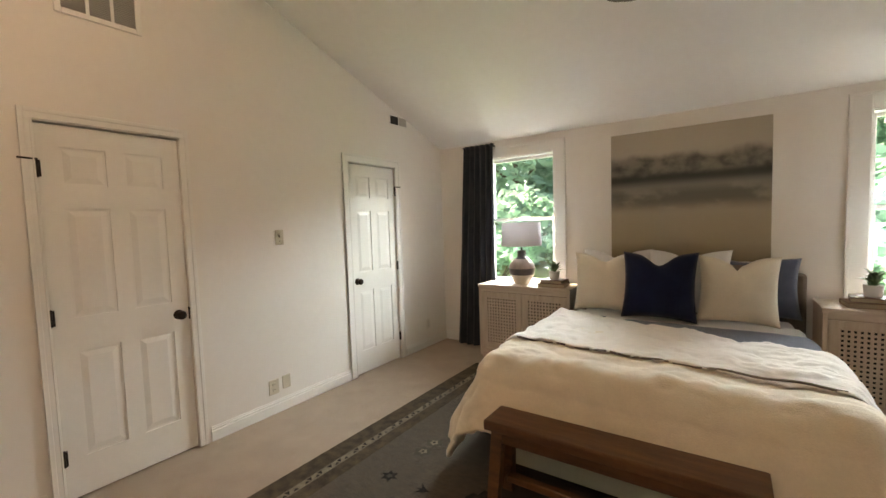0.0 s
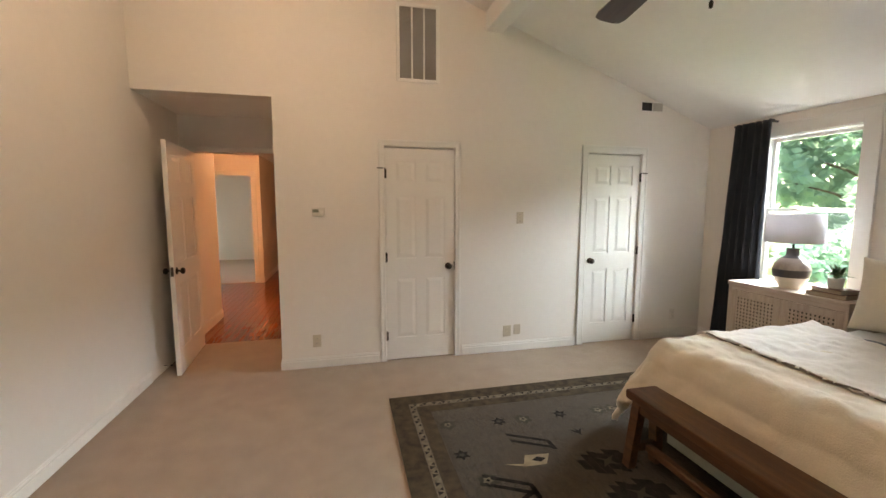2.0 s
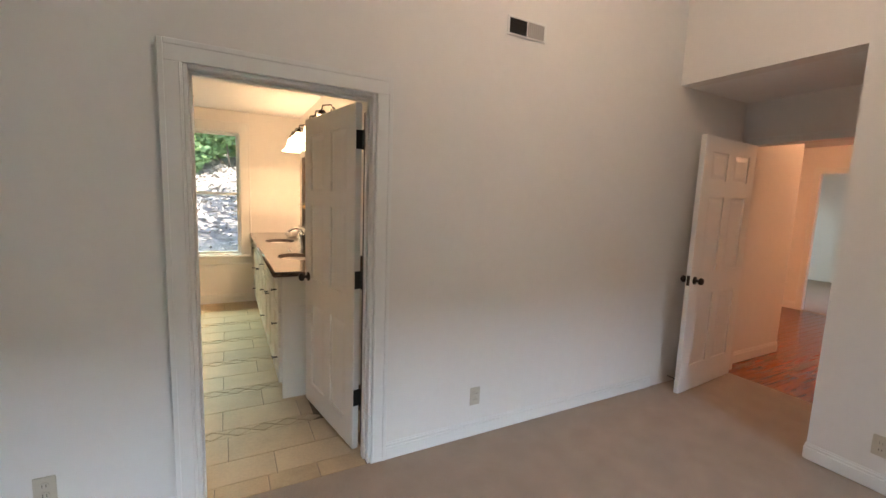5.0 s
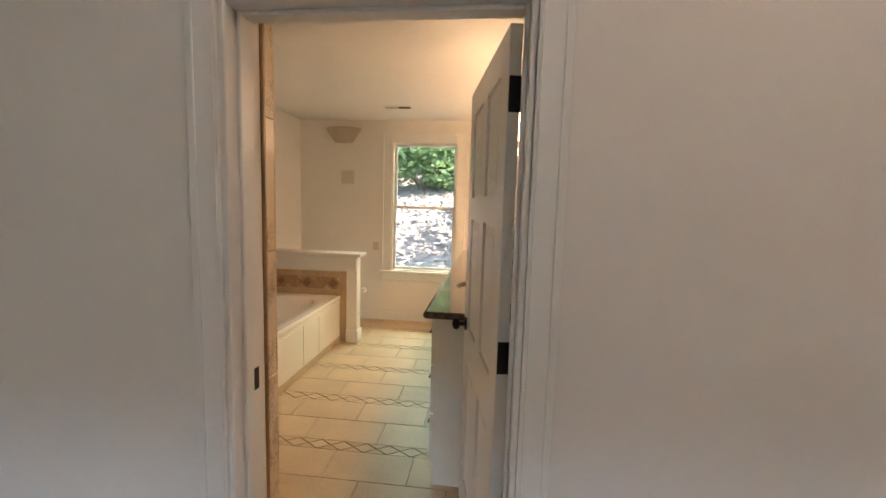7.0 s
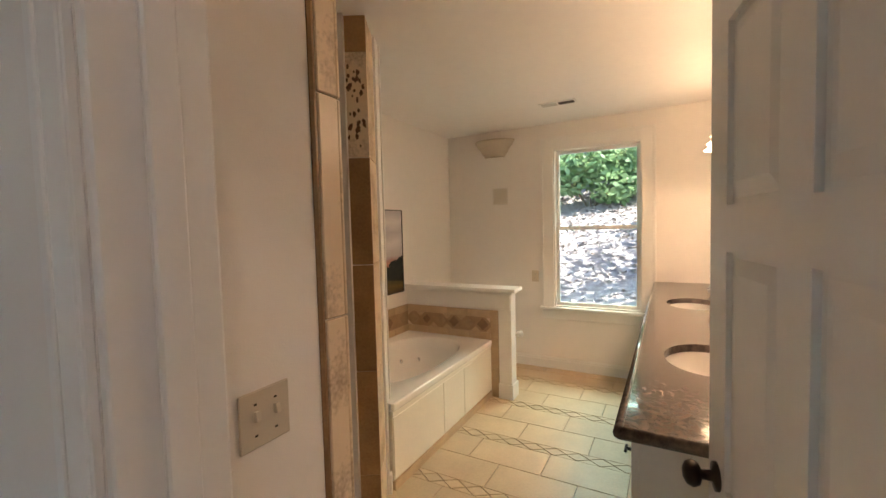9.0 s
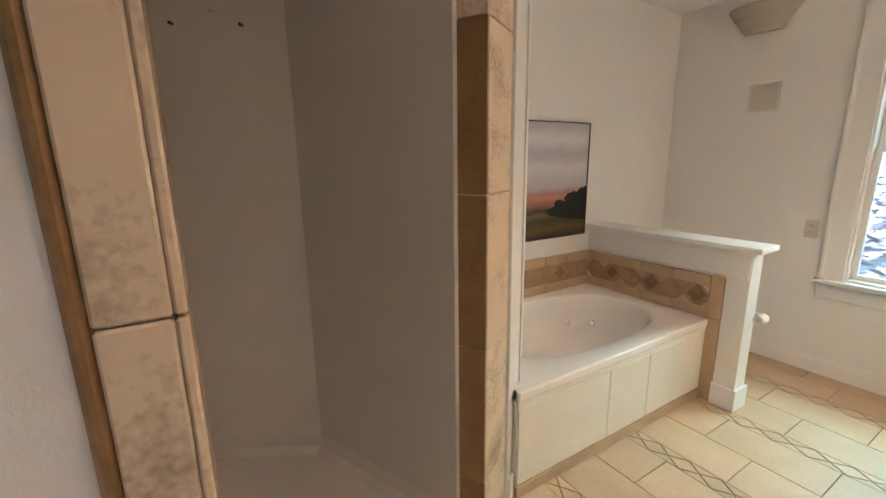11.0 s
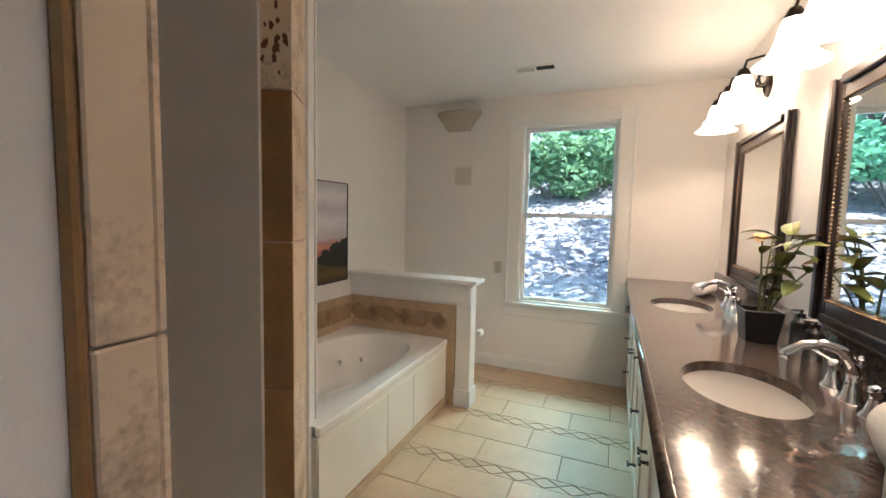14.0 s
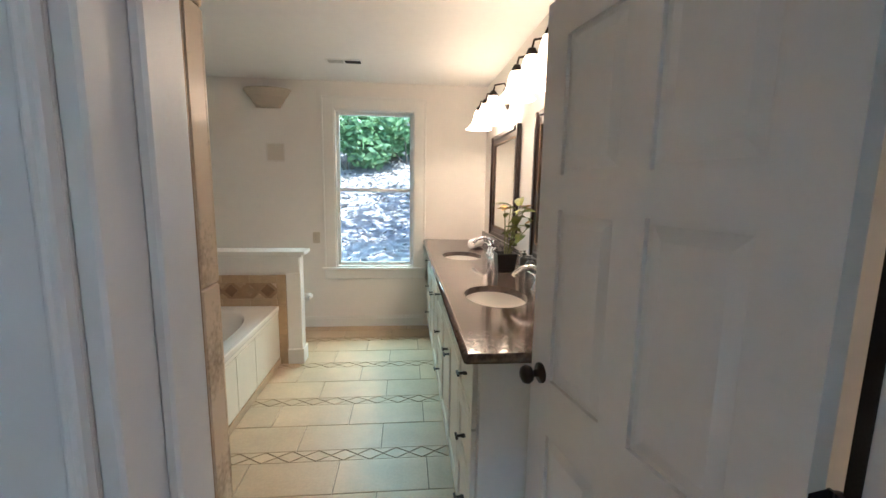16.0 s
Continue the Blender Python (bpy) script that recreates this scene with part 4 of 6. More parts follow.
part("border_teeth", bm, RUGK, rug, "black teeth of the border")["kind"] = "stuff"


def star(bmx, cx, cy, r, n=8, inner=.45, z=.0128):
    flat(bmx, [(cx + (r if k % 2 == 0 else r * inner) * math.cos(math.pi * k / n), cy + (r if k % 2 == 0 else r * inner) * math.sin(math.pi * k / n)) for k in range(2 * n)], z)


def lozenge(bmx, cx, cy, rx, ry, z=.0128):
    flat(bmx, [(cx - rx, cy), (cx, cy - ry), (cx + rx, cy), (cx, cy + ry)], z)


def motif(name, pieces):
    """One motif of the rug: pieces of (material, bmesh); the first is the body, the rest lie on it."""
    body = part(name, pieces[0][1], pieces[0][0], rug)
    for material, b in pieces[1:]:
        part("motif_centre", b, material, body)


def drawn(draw, *args):
    b = bmnew()
    draw(b, *args)
    return b


def small_star(x, y, sx, sy):
    motif("star_motif", [(RUGK, drawn(star, x, y, .055, 6, .55)), (RUGG, drawn(star, x, y, .022, 5, .6, .0132))])


def small_flower(x, y, sx, sy):
    motif("flower_motif", [(RUGG, drawn(star, x, y, .065, 6, .7)), (RUGC, drawn(star, x, y, .034, 5, .6, .0132)), (RUGK, drawn(lozenge, x, y, .012, .012, .0136))])


def hooked_bar(x, y, sx, sy):
    b = bmnew()
    for o in (-.035, .035):
        flat(b, [(x + sx * (o - .075), y - sy * .12), (x + sx * (o - .045), y - sy * .12), (x + sx * (o + .075), y + sy * .10), (x + sx * (o + .05), y + sy * .11)])
    flat(b, [(x + sx * .015, y + sy * .10), (x + sx * .125, y + sy * .10), (x + sx * .13, y + sy * .13), (x + sx * .03, y + sy * .125)], .0131)
    motif("hook_motif", [(RUGK, b)])


def cream_bird(x, y, sx, sy):
    b = bmnew()
    flat(b, [(x - sx * .04, y + sy * .13), (x - sx * .055, y - sy * .02), (x + sx * .02, y - sy * .06), (x + sx * .0, y - sy * .17), (x + sx * .045, y - sy * .06), (x + sx * .05, y + sy * .07)])
    motif("bird_motif", [(RUGL, b), (RUGK, drawn(lozenge, x - sx * .002, y + sy * .045, .026, .045, .0133))])


def medallion(x, y, sx, sy):
    b = bmnew()
    for k in range(7):      # stepped black medallion with hooked ends
        u = -.15 + k * .05
        w = (.05, .10, .12, .085, .12, .10, .05)[k]
        flat(b, [(x - w, y + u - .027), (x + w * .8, y + u - .022), (x + w, y + u + .027), (x - w * .8, y + u + .024)], .0128 + k * .0001)
    c = bmnew()
    flat(c, [(x - .05, y - .06), (x - .01, y - .02), (x + .045, y - .055), (x + .02, y), (x + .05, y + .055), (x, y + .02), (x - .045, y + .06), (x - .02, y)], .0140)
    motif("medallion_motif", [(RUGK, b), (RUGG, c)])


def bird_foot(x, y, sx, sy):
    b = bmnew()
    for q, (u, v) in enumerate(((-.05, .045), (-.06, 0), (-.05, -.045), (.045, .01))):
        flat(b, [(x - v * .22, y + u * .22), (x + u, y + v), (x + v * .22, y - u * .22)], .0128 + q * .0002)
    motif("foot_motif", [(RUGK, b)])


RUGL = mat("rug_ivory_wool", (.42, .35, .24), .98, second=(.28, .23, .16), scale=25, bump=.8, bscale=260, spec=.1)
for sx in (-1, 1):
    for sy in (-1, 1):
        for draw, x, y in ((hooked_bar, .445, .715), (cream_bird, .25, .79), (medallion, .14, .36), (bird_foot, .45, .36), (small_star, .705, .82), (small_flower, .695, .645), (small_flower, .69, .06), (small_star, .70, .36), (small_star, .395, 1.175), (small_flower, .74, 1.175), (small_flower, .142, 1.10), (hooked_bar, .09, .60 + .40)):
            draw(sx * x, sy * y, -sx, -sy)

# ---- bedroom: ceiling fan ----
FX, FY, FZ = -.045, 1.685, 2.40
fan = thing("ceiling_fan", pose(FX, FY, FZ), "dark bronze ceiling fan with five wooden blades", "ceiling fan")
top = ceil_z(FY) - FZ
bm = bmnew()
lathe(bm, [(0, top + .03), (.075, top + .03), (.075, top - .05), (.03, top - .10), (0, top - .10)], 24)
part("canopy", bm, BRONZE, fan, "", True)
bm = bmnew()
lathe(bm, [(0, top - .09), (.012, top - .09), (.012, .10), (0, .10)], 12)
part("downrod", bm, BRONZE, fan, "", True)
bm = bmnew()
lathe(bm, [(0, .13), (.035, .125), (.05, .10), (.115, .075), (.125, .03), (.11, -.015), (.075, -.035), (.06, -.075), (.035, -.095), (0, -.098)], 32)
part("motor", bm, BRONZE, fan, "dark bronze motor housing", True)
bm = bmnew()
n = 14
outl = [(.185, -.045), (.22, -.058), (.60, -.072), (.645, -.062), (.66, -.03), (.66, .03), (.645, .062), (.60, .072), (.22, .058), (.185, .045)]
prism(bm, outl, "z", -.003, .003)
blade = bpy.data.meshes.new("blade")
bm.to_mesh(blade)
bm.free()
blade.materials.append(FANB)
bm = bmnew()
tube(bm, [(.10, -.02, -.004), (.16, -.045, -.010), (.215, -.035, -.007), (.235, 0, -.006), (.215, .035, -.007), (.16, .045, -.010), (.10, .02, -.004)], .007, 8)
tube(bm, [(.10, 0, -.004), (.235, 0, -.006)], .005, 8)
iron = bpy.data.meshes.new("blade_iron")
bm.to_mesh(iron)
bm.free()
iron.materials.append(BRONZE)
for k in range(5):
    m = pose(0, 0, 0, 0, 0, 28 + 72 * k) @ pose(0, 0, 0, 11)
    share("blade", blade, fan, m)
    share("blade_iron", iron, fan, m)
bm = bmnew()
tube(bm, [(.05, .0, -.06), (.052, 0, -.235)], .0014, 6)
lathe(bm, [(0, -.262), (.006, -.258), (.007, -.242), (.003, -.235), (0, -.234)], 10, .052, 0)
part("pull_chain", bm, BRONZE, fan)


# ---- bedroom: grilles, plates and small fittings ----
def grille(name, m, w, h, label, cells, slats, upright=True):
    """A wall grille lying in x and z, standing out to -y."""
    t = thing(name, m, label, "vent")
    f = .03
    part("frame", boxes([(-w / 2 - f, -w / 2, -.012, 0, -f, h + f), (w / 2, w / 2 + f, -.012, 0, -f, h + f), (-w / 2, w / 2, -.012, 0, h, h + f), (-w / 2, w / 2, -.012, 0, -f, 0)], .003), TRIM, t)
    part("backing", boxes([(-w / 2, w / 2, -.002, -.0005, 0, h)]), FILTER, t, "grey dusty filter")
    cw = w / cells
    for k in range(1, cells):
        part("mullion", boxes([(-w / 2 + k * cw - .008, -w / 2 + k * cw + .008, -.010, -.002, 0, h)], .001), TRIM, t)
    bmx = bmnew()
    for k in range(slats):
        z = h * (k + .5) / slats
        bmx.faces.new([bmx.verts.new(p) for p in ((-w / 2, -.003, z - h / slats * .35), (w / 2, -.003, z - h / slats * .35), (w / 2, -.008, z + h / slats * .25), (-w / 2, -.008, z + h / slats * .25))])
    part("slats", bmx, VENTM, t, "thin grey louvres")["kind"] = "stuff"
    return t


grille("return_air_grille", pose(W + .001, 1.185, 2.645, 0, 0, 90), .335, .62, "tall white return-air grille with grey filter", 3, 60)


def register(m, label, flip=1):
    t = thing("air_register", m, label, "vent", "supply air registers")
    part("frame", boxes([(-.145, .145, -.007, 0, -.055, -.042), (-.145, .145, -.007, 0, .042, .055), (-.145, -.128, -.007, 0, -.042, .042), (.128, .145, -.007, 0, -.042, .042), (-.004, .004, -.007, 0, -.042, .042)], .002), TRIM, t)
    # one half is coloured dark in place of shade between its blades
    part("open_louvres", boxes([(-flip * .128, -flip * .004, -.003, -.001, -.042, .042)] + [(-flip * .128, -flip * .004, -.006, -.003, z, z + .004) for z in (-.03, -.014, .002, .018, .034)]), DARK, t, "louvres coloured dark as the shade of the open half")
    part("closed_louvres", boxes([(flip * .004, flip * .128, -.004, -.001, -.042, .042)] + [(flip * .004 + k * .0155 * flip, flip * .012 + k * .0155 * flip, -.007, -.004, -.04, .04) for k in range(8)], .0008), VENTM, t, "grey closed louvres")
    return t


register(pose(W + .001, 3.70, 2.535, 0, 0, 90), "white air register high on the wall above the closet", 1)
register(pose(-1.155, S + .001, 2.505, 0, 0, 180), "white air register high above the bedroom wall", 1)


def plate(m, label, category, material, w=.072, h=.115, holes=0, toggles=0):
    t = thing("wall_plate", m, label, category)
    part("cover", boxes([(-w / 2, w / 2, -.006, 0, -h / 2, h / 2)], .0025), material, t)
    for k in range(holes):
        z = (k - (holes - 1) / 2) * .04
        bmx = bmnew()
        lathe(bmx, [(0, 0), (.016, 0), (.015, .003), (0, .003)], 14)
        part("socket", bmx, material, t, at=pose(0, -.006, z, 90))
        part("slot", boxes([(-.007, -.005, -.0097, -.009, z - .005, z + .006), (.005, .007, -.0097, -.009, z - .005, z + .006)]), DARK, t)
    for k in range(toggles):
        x = (k - (toggles - 1) / 2) * .046
        part("toggle", boxes([(x - .005, x + .005, -.018, -.006, -.004, .016)], .001), material, t, at=pose(0, 0, 0, -12))
        for z in (.029, -.033):
            part("screw", boxes([(x - .003, x + .003, -.007, -.006, z, z + .004)]), BRONZE, t)
    return t


WEST, SOUTH, NORTH = 90, 180, 0
plate(pose(W + .001, 2.215, 1.375, 0, 0, WEST), "beige light switch plate between the closet doors", "switch", PLATE, toggles=1)
plate(pose(W + .001, 2.095, .215, 0, 0, WEST), "beige outlet plate above the baseboard", "outlet", PLATE, .085, .115, 2)
plate(pose(W + .001, 2.205, .225, 0, 0, WEST), "beige cable plate beside the outlet", "outlet", PLATE, .072, .105)
plate(pose(W + .001, .225, .255, 0, 0, WEST), "beige outlet plate near the recess", "outlet", PLATE, holes=2)
plate(pose(W + .001, 4.10, .27, 0, 0, WEST), "white outlet plate near the curtain", "outlet", WHITEPL, holes=2)
plate(pose(-.915, S + .001, .265, 0, 0, SOUTH), "beige outlet plate on the south wall", "outlet", PLATE, holes=2)
plate(pose(1.115, S + .001, .275, 0, 0, SOUTH), "beige outlet plate beside the bathroom door", "outlet", PLATE, holes=2)
th = thing("thermostat", pose(W + .001, .27, 1.44, 0, 0, WEST), "small white thermostat with a grey-green display", "thermostat")
part("body", boxes([(-.058, .058, -.026, 0, -.038, .038)], .005, 2), WHITEPL, th)
part("display", boxes([(-.046, .006, -.0275, -.026, -.004, .024)]), mat("lcd", (.16, .18, .13), .3), th, "grey-green display")
part("buttons", boxes([(.018, .046, -.0275, -.026, z, z + .008) for z in (-.012, .004)]), TRIM, th)
ds = thing("door_stop", pose(-2.86, S + .014, .062), "small dark spring door stop on the baseboard", "door stop")
bm = bmnew()
tube(bm, [(.004 * math.cos(k * .9), .002 + k * .0016, .004 * math.sin(k * .9)) for k in range(36)], .0016, 5)
part("spring", bm, BRONZE, ds)
bm = bmnew()
lathe(bm, [(0, 0), (.008, .001), (.008, .014), (0, .016)], 12)
part("rubber_tip", bm, BLACK, ds, at=pose(0, .058, 0, -90))

# ---- the bedroom's assumed ceiling lamp and the hall's ceiling lamp ----
# no fixture is in view here; added to warm the upper walls
cl = thing("assumed_ceiling_light", pose(-1.1, .1, ceil_z(0)), "assumed, unseen lit flush-mounted ceiling light with a frosted bowl", "ceiling light")
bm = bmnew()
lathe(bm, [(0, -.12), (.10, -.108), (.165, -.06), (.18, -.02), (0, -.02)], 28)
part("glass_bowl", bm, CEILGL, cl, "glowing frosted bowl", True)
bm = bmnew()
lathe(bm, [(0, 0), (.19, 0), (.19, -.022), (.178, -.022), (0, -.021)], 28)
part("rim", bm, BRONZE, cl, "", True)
hl = thing("hall_ceiling_light", pose(-5.6, -.9, 2.45), "lit round hall ceiling light", "ceiling light")
bm = bmnew()
lathe(bm, [(0, -.09), (.10, -.08), (.15, -.045), (.165, -.01), (.165, 0), (0, 0)], 28)
part("glass_bowl", bm, HALLGL, hl, "glowing glass bowl", True)


# ---- bathroom: the angled shower ----
SH = pose(.855, -1.717, 0, 0, 0, 30)         # its front runs from here along -y of this frame; depth along +x


def inworld(bm):
    bm.transform(SH)
    return bm


shower = thing("shower", pose(.80, -1.68, 0), "white-lined walk-in shower with marble tile jambs", "shower")
INV = Matrix.Translation((-.80, 1.68, 0))
corners = [(1.39, -2.435), (2.12, -2.12), (2.58, -1.32), (.90, -1.32), (.885, -1.66)]
bm = bmnew()
prism(bm, corners, "z", .0, .035)
bm.transform(INV)
part("shower_pan", bm, LINER, shower, "white shower floor")
SHH = 2.5


def upright(bm, a, b, z0, z1, t, cove=.05):
    """A lining panel between two floor points, with a cove at its foot; t: thickness to the outside (right of a to b)."""
    d = Vector((b[0] - a[0], b[1] - a[1], 0)).normalized()
    nrm = Vector((d.y, -d.x, 0))
    pts = [(t, z0), (t, z1), (0, z1), (0, z0 + cove * 1.6), (-cove * .3, z0 + cove * .55), (-cove, z0)]
    lo = [bm.verts.new(Vector((a[0], a[1], 0)) + nrm * o + Vector((0, 0, z))) for o, z in pts]
    hi = [bm.verts.new(Vector((b[0], b[1], 0)) + nrm * o + Vector((0, 0, z))) for o, z in pts]
    bm.faces.new(lo)
    bm.faces.new(hi[::-1])
    for i in range(6):
        bm.faces.new([lo[i], hi[i], hi[(i + 1) % 6], lo[(i + 1) % 6]])
    bmesh.ops.recalc_face_normals(bm, faces=bm.faces[:])


for a, b in ((corners[0], corners[1]), (corners[1], corners[2]), (corners[2], corners[3])):
    bm = bmnew()
    upright(bm, a, b, .034, SHH, .06)
    bm.transform(INV)
    part("liner_panel", bm, LINER, shower, "glossy off-white liner panel")
bm = bmnew()
box(bm, 1.545, 1.655, -1.955, -1.845, .0352, .0375, bevel=.001)
bm.transform(INV)
drain = part("drain", bm, CHROME, shower, "square metal drain")
bm = boxes([(1.557 + k * .0165, 1.565 + k * .0165, -1.945, -1.855, .0376, .0382) for k in range(6)])
bm.transform(INV)
part("drain_slots", bm, DARK, drain)
for k, (x, y, z) in enumerate(((2.30, -1.735, 1.95), (2.16, -1.965, 1.94), (2.215, -1.87, 1.99))):
    bm = bmnew()
    d = Vector((.49, .80, 0)).normalized()
    tube(bm, [(x, y, z), (x - d.y * .02, y + d.x * .02, z)], .006, 8)
    bm.transform(INV)
    part("pipe_stub", bm, BRONZE if k < 2 else CHROME, shower)
bm = bmnew()
prism(bm, [(.765, -1.705), (.90, -1.705), (1.415, -2.42), (1.30, -2.49)], "z", 0, .085)
bm.transform(INV)
part("curb", bm, TRAV, shower, "cream marble curb")
# structural cores and cream or brown tiles of the two jambs
tagged(link("wall_shower_jamb", inworld(boxes([(.012, .115, -1.2470, -0.9240, 0, BC)])), WALL), "short angled wall ends that hold the shower tiles", "wall", kind="structure")
near, far = [0.0, .21, .74, 1.27, 1.80, 2.33, 2.50], [0.0, .25, .78, 1.31, 1.83, 2.33, 2.50]
for za, zb in zip(near, near[1:]):
    part("tile", boxes([(.746, .758, -1.689, -1.6255, za + .0015, zb - .0015)], .003), SHEDGE, shower, at=INV)
    part("tile_edge", boxes([(.748, .766, -1.702, -1.690, za + .0015, zb - .0015)], .003), SHEDGE, shower, at=INV)
    part("tile", boxes([(.767, .87, -1.702, -1.690, za + .0015, zb - .0015)], .002), SHTILE, shower, at=INV)
for za, zb in zip(far, far[1:]):
    part("tile", inworld(boxes([(.0005, .118, -0.9240, -0.9120, za + .086 if za == 0 else za + .0015, zb - .0015)], .002)), SHEDGE if za == 1.83 else SHTILE, shower, at=INV)
    part("tile", inworld(boxes([(.0, .012, -1.1270, -0.9245, za + .0015, zb - .0015)], .003)), SHEDGE, shower, at=INV)
part("tile_edge", boxes([(.746, .790, -1.625, -1.607, 0, BC)], .006), SHTILE, shower, "dark rounded marble edge", at=INV)
solid("wall_shower_end", [(.760, .87, -1.689, -1.607, 0, BC)], WALL, "wall end that holds the shower tiles")
bm = bmnew()      # the brown leaf ornament of the decorated tile
rs = random.Random(2)
for k in range(46):
    x, z = rs.uniform(.012, .10), rs.choice((rs.gauss(2.18, .05), rs.gauss(1.98, .04)))
    r = rs.uniform(.004, .012)
    if 1.85 < z < 2.30:
        bm.faces.new([bm.verts.new((x + r * math.cos(a) * rs.uniform(.5, 1.2), -0.9110, z + r * 1.6 * math.sin(a) * rs.uniform(.5, 1.2))) for a in (5.2, 4.1, 3.1, 2.1, 1.0, 0)])
part("tile_ornament", inworld(bm), BENCHW, shower, "brown leaf ornament", at=INV)["kind"] = "stuff"
tagged(link("trim_shower_post", inworld(boxes([(-.012, .012, -1.2620, -1.1290, 0, BC), (-.020, -.012, -1.2620, -1.2420, .11, BC), (-.026, -.012, -1.2670, -1.1290, 0, .11)], .002)), TRIM), "white upright trim board beside the tub", "trim", kind="structure")
solid("wall_tub_end", [(1.47, BE, -2.745, -2.665, 0, BC)], WALL, "white wall at the end of the tub")

# ---- bathroom: tub ----
TX0, TX1, TY0, TY1, TZ = 1.405, BE, -2.745, -4.19, .50
tub = thing("bathtub", pose(TX0, TY1, 0), "white acrylic whirlpool tub with panelled apron", "bathtub")
o = (TX0, TY1)


def loc(bm):
    bm.transform(Matrix.Translation((-o[0], -o[1], 0)))
    return bm


def hole_plate(bm, x0, x1, y0, y1, z, cx, cy, rx, ry, n=64, power=2.0):
    """A flat sheet with an oval hole; returns the loop of the hole."""
    def edge(a):
        c, s = math.cos(a), math.sin(a)
        t = min(((x1 - cx) if c > 0 else (x0 - cx)) / c if abs(c) > 1e-9 else 1e9, ((y1 - cy) if s > 0 else (y0 - cy)) / s if abs(s) > 1e-9 else 1e9)
        return cx + c * t, cy + s * t
    angs = sorted([2 * math.pi * k / n for k in range(n)] + [math.atan2(y - cy, x - cx) % (2 * math.pi) for x in (x0, x1) for y in (y0, y1)])

    def oval(a):
        c, s = math.cos(a), math.sin(a)
        k = (abs(c / rx) ** power + abs(s / ry) ** power) ** (-1 / power)
        return cx + k * c, cy + k * s
    inner = [bm.verts.new((*oval(a), z)) for a in angs]
    outer = [bm.verts.new((*edge(a), z)) for a in angs]
    m = len(angs)
    for i in range(m):
        j = (i + 1) % m
        bm.faces.new([inner[i], outer[i], outer[j], inner[j]])
    return inner, angs


def bowl(bm, loop, cx, cy, rows):
    """Carries a loop down in rings: rows of (scale, z), closed at the end."""
    prev = loop
    for s, z in rows:
        ringv = [bm.verts.new((cx + (v.co.x - cx) * s, cy + (v.co.y - cy) * s, z)) for v in loop]
        for i in range(len(loop)):
            j = (i + 1) % len(loop)
            bm.faces.new([prev[i], prev[j], ringv[j], ringv[i]])
        prev = ringv
    bm.faces.new(prev[::-1])


bm = bmnew()
cx, cy = 1.84, -3.49
loop, _ = hole_plate(bm, TX0 + .012, TX1 - .002, TY1 + .002, TY0 - .001, TZ, cx, cy, .345, .60, power=2.5)
bowl(bm, loop, cx, cy, [(.985, TZ - .004), (.965, TZ - .02), (.93, TZ - .10), (.88, TZ - .24), (.80, TZ - .36), (.68, TZ - .41), (.4, TZ - .42)])
bmesh.ops.recalc_face_normals(bm, faces=bm.faces[:])
shell = part("tub_shell", loc(bm), ACRYL, tub, "white acrylic rim and basin", True)
part("tub_rim", loc(boxes([(TX0 - .012, TX0 + .018, TY1 + .002, TY0 - .001, TZ - .045, TZ)], .008, 3)), ACRYL, tub, "rounded front rim")
part("apron_frame", loc(boxes([(TX0 + .004, TX0 + .03, TY1 + .002, TY0, .055, TZ - .045), (TX0 - .004, TX0 + .004, TY1 + .002, TY0, TZ - .075, TZ - .045)], .002)), CAB, tub)
for ya, yb in ((TY1 + .004, -3.655), (-3.650, -3.335), (-3.330, TY0 - .004)):
    part("apron_panel", loc(boxes([(TX0 - .003, TX0 + .004, ya, yb, .06, TZ - .08)], .002)), CAB, tub)
part("tile_base", loc(boxes([(TX0 - .008, TX0 + .02, TY1, TY0, 0, .052)], .002)), TRAVB, tub, "tan tile base strip")
for y, x, z in ((-3.95, 2.00, .32), (-3.80, 2.085, .33), (-3.30, 2.10, .33)):
    bm = bmnew()
    lathe(bm, [(0, .012), (.010, .012), (.017, .008), (.022, 0), (0, 0)], 14)
    part("jet", bm, CHROME, tub, at=pose(x - o[0], y - o[1], z, 0, -70, 10))

# half-height wall with its cap, and the tile band round the tub
solid("wall_half", [(1.235, BE, -4.31, -4.20, 0, .915)], WALL, "white half-height wall at the foot of the tub")
board("trim_half_wall", [(1.17, BE, -4.355, -4.155, .925, .955), (1.20, BE, -4.335, -4.175, .905, .925), (1.225, BE, -4.20, -4.188, .775, .905), (1.215, 1.33, -4.20, -4.186, .0, .775), (1.21, 1.335, -4.20, -4.178, 0, .13), (1.22, 1.235, -4.315, -4.20, .0, .905), (1.205, 1.22, -4.325, -4.178, 0, .13)], "white painted cap and post trim of the half wall")
TRAVM = mat("tumbled_marble", (.40, .27, .15), .4, second=(.27, .17, .09), scale=9, bump=.15, bscale=40)
band = thing("tub_tile_band", pose(1.34, -4.19, 0), "tan marble tile band with diamonds round the tub", "tile band")
bo = (1.34, -4.19)


def bl(rows, bevel=.0015):
    bmx = boxes(rows, bevel)
    bmx.transform(Matrix.Translation((-bo[0], -bo[1], 0)))
    return bmx


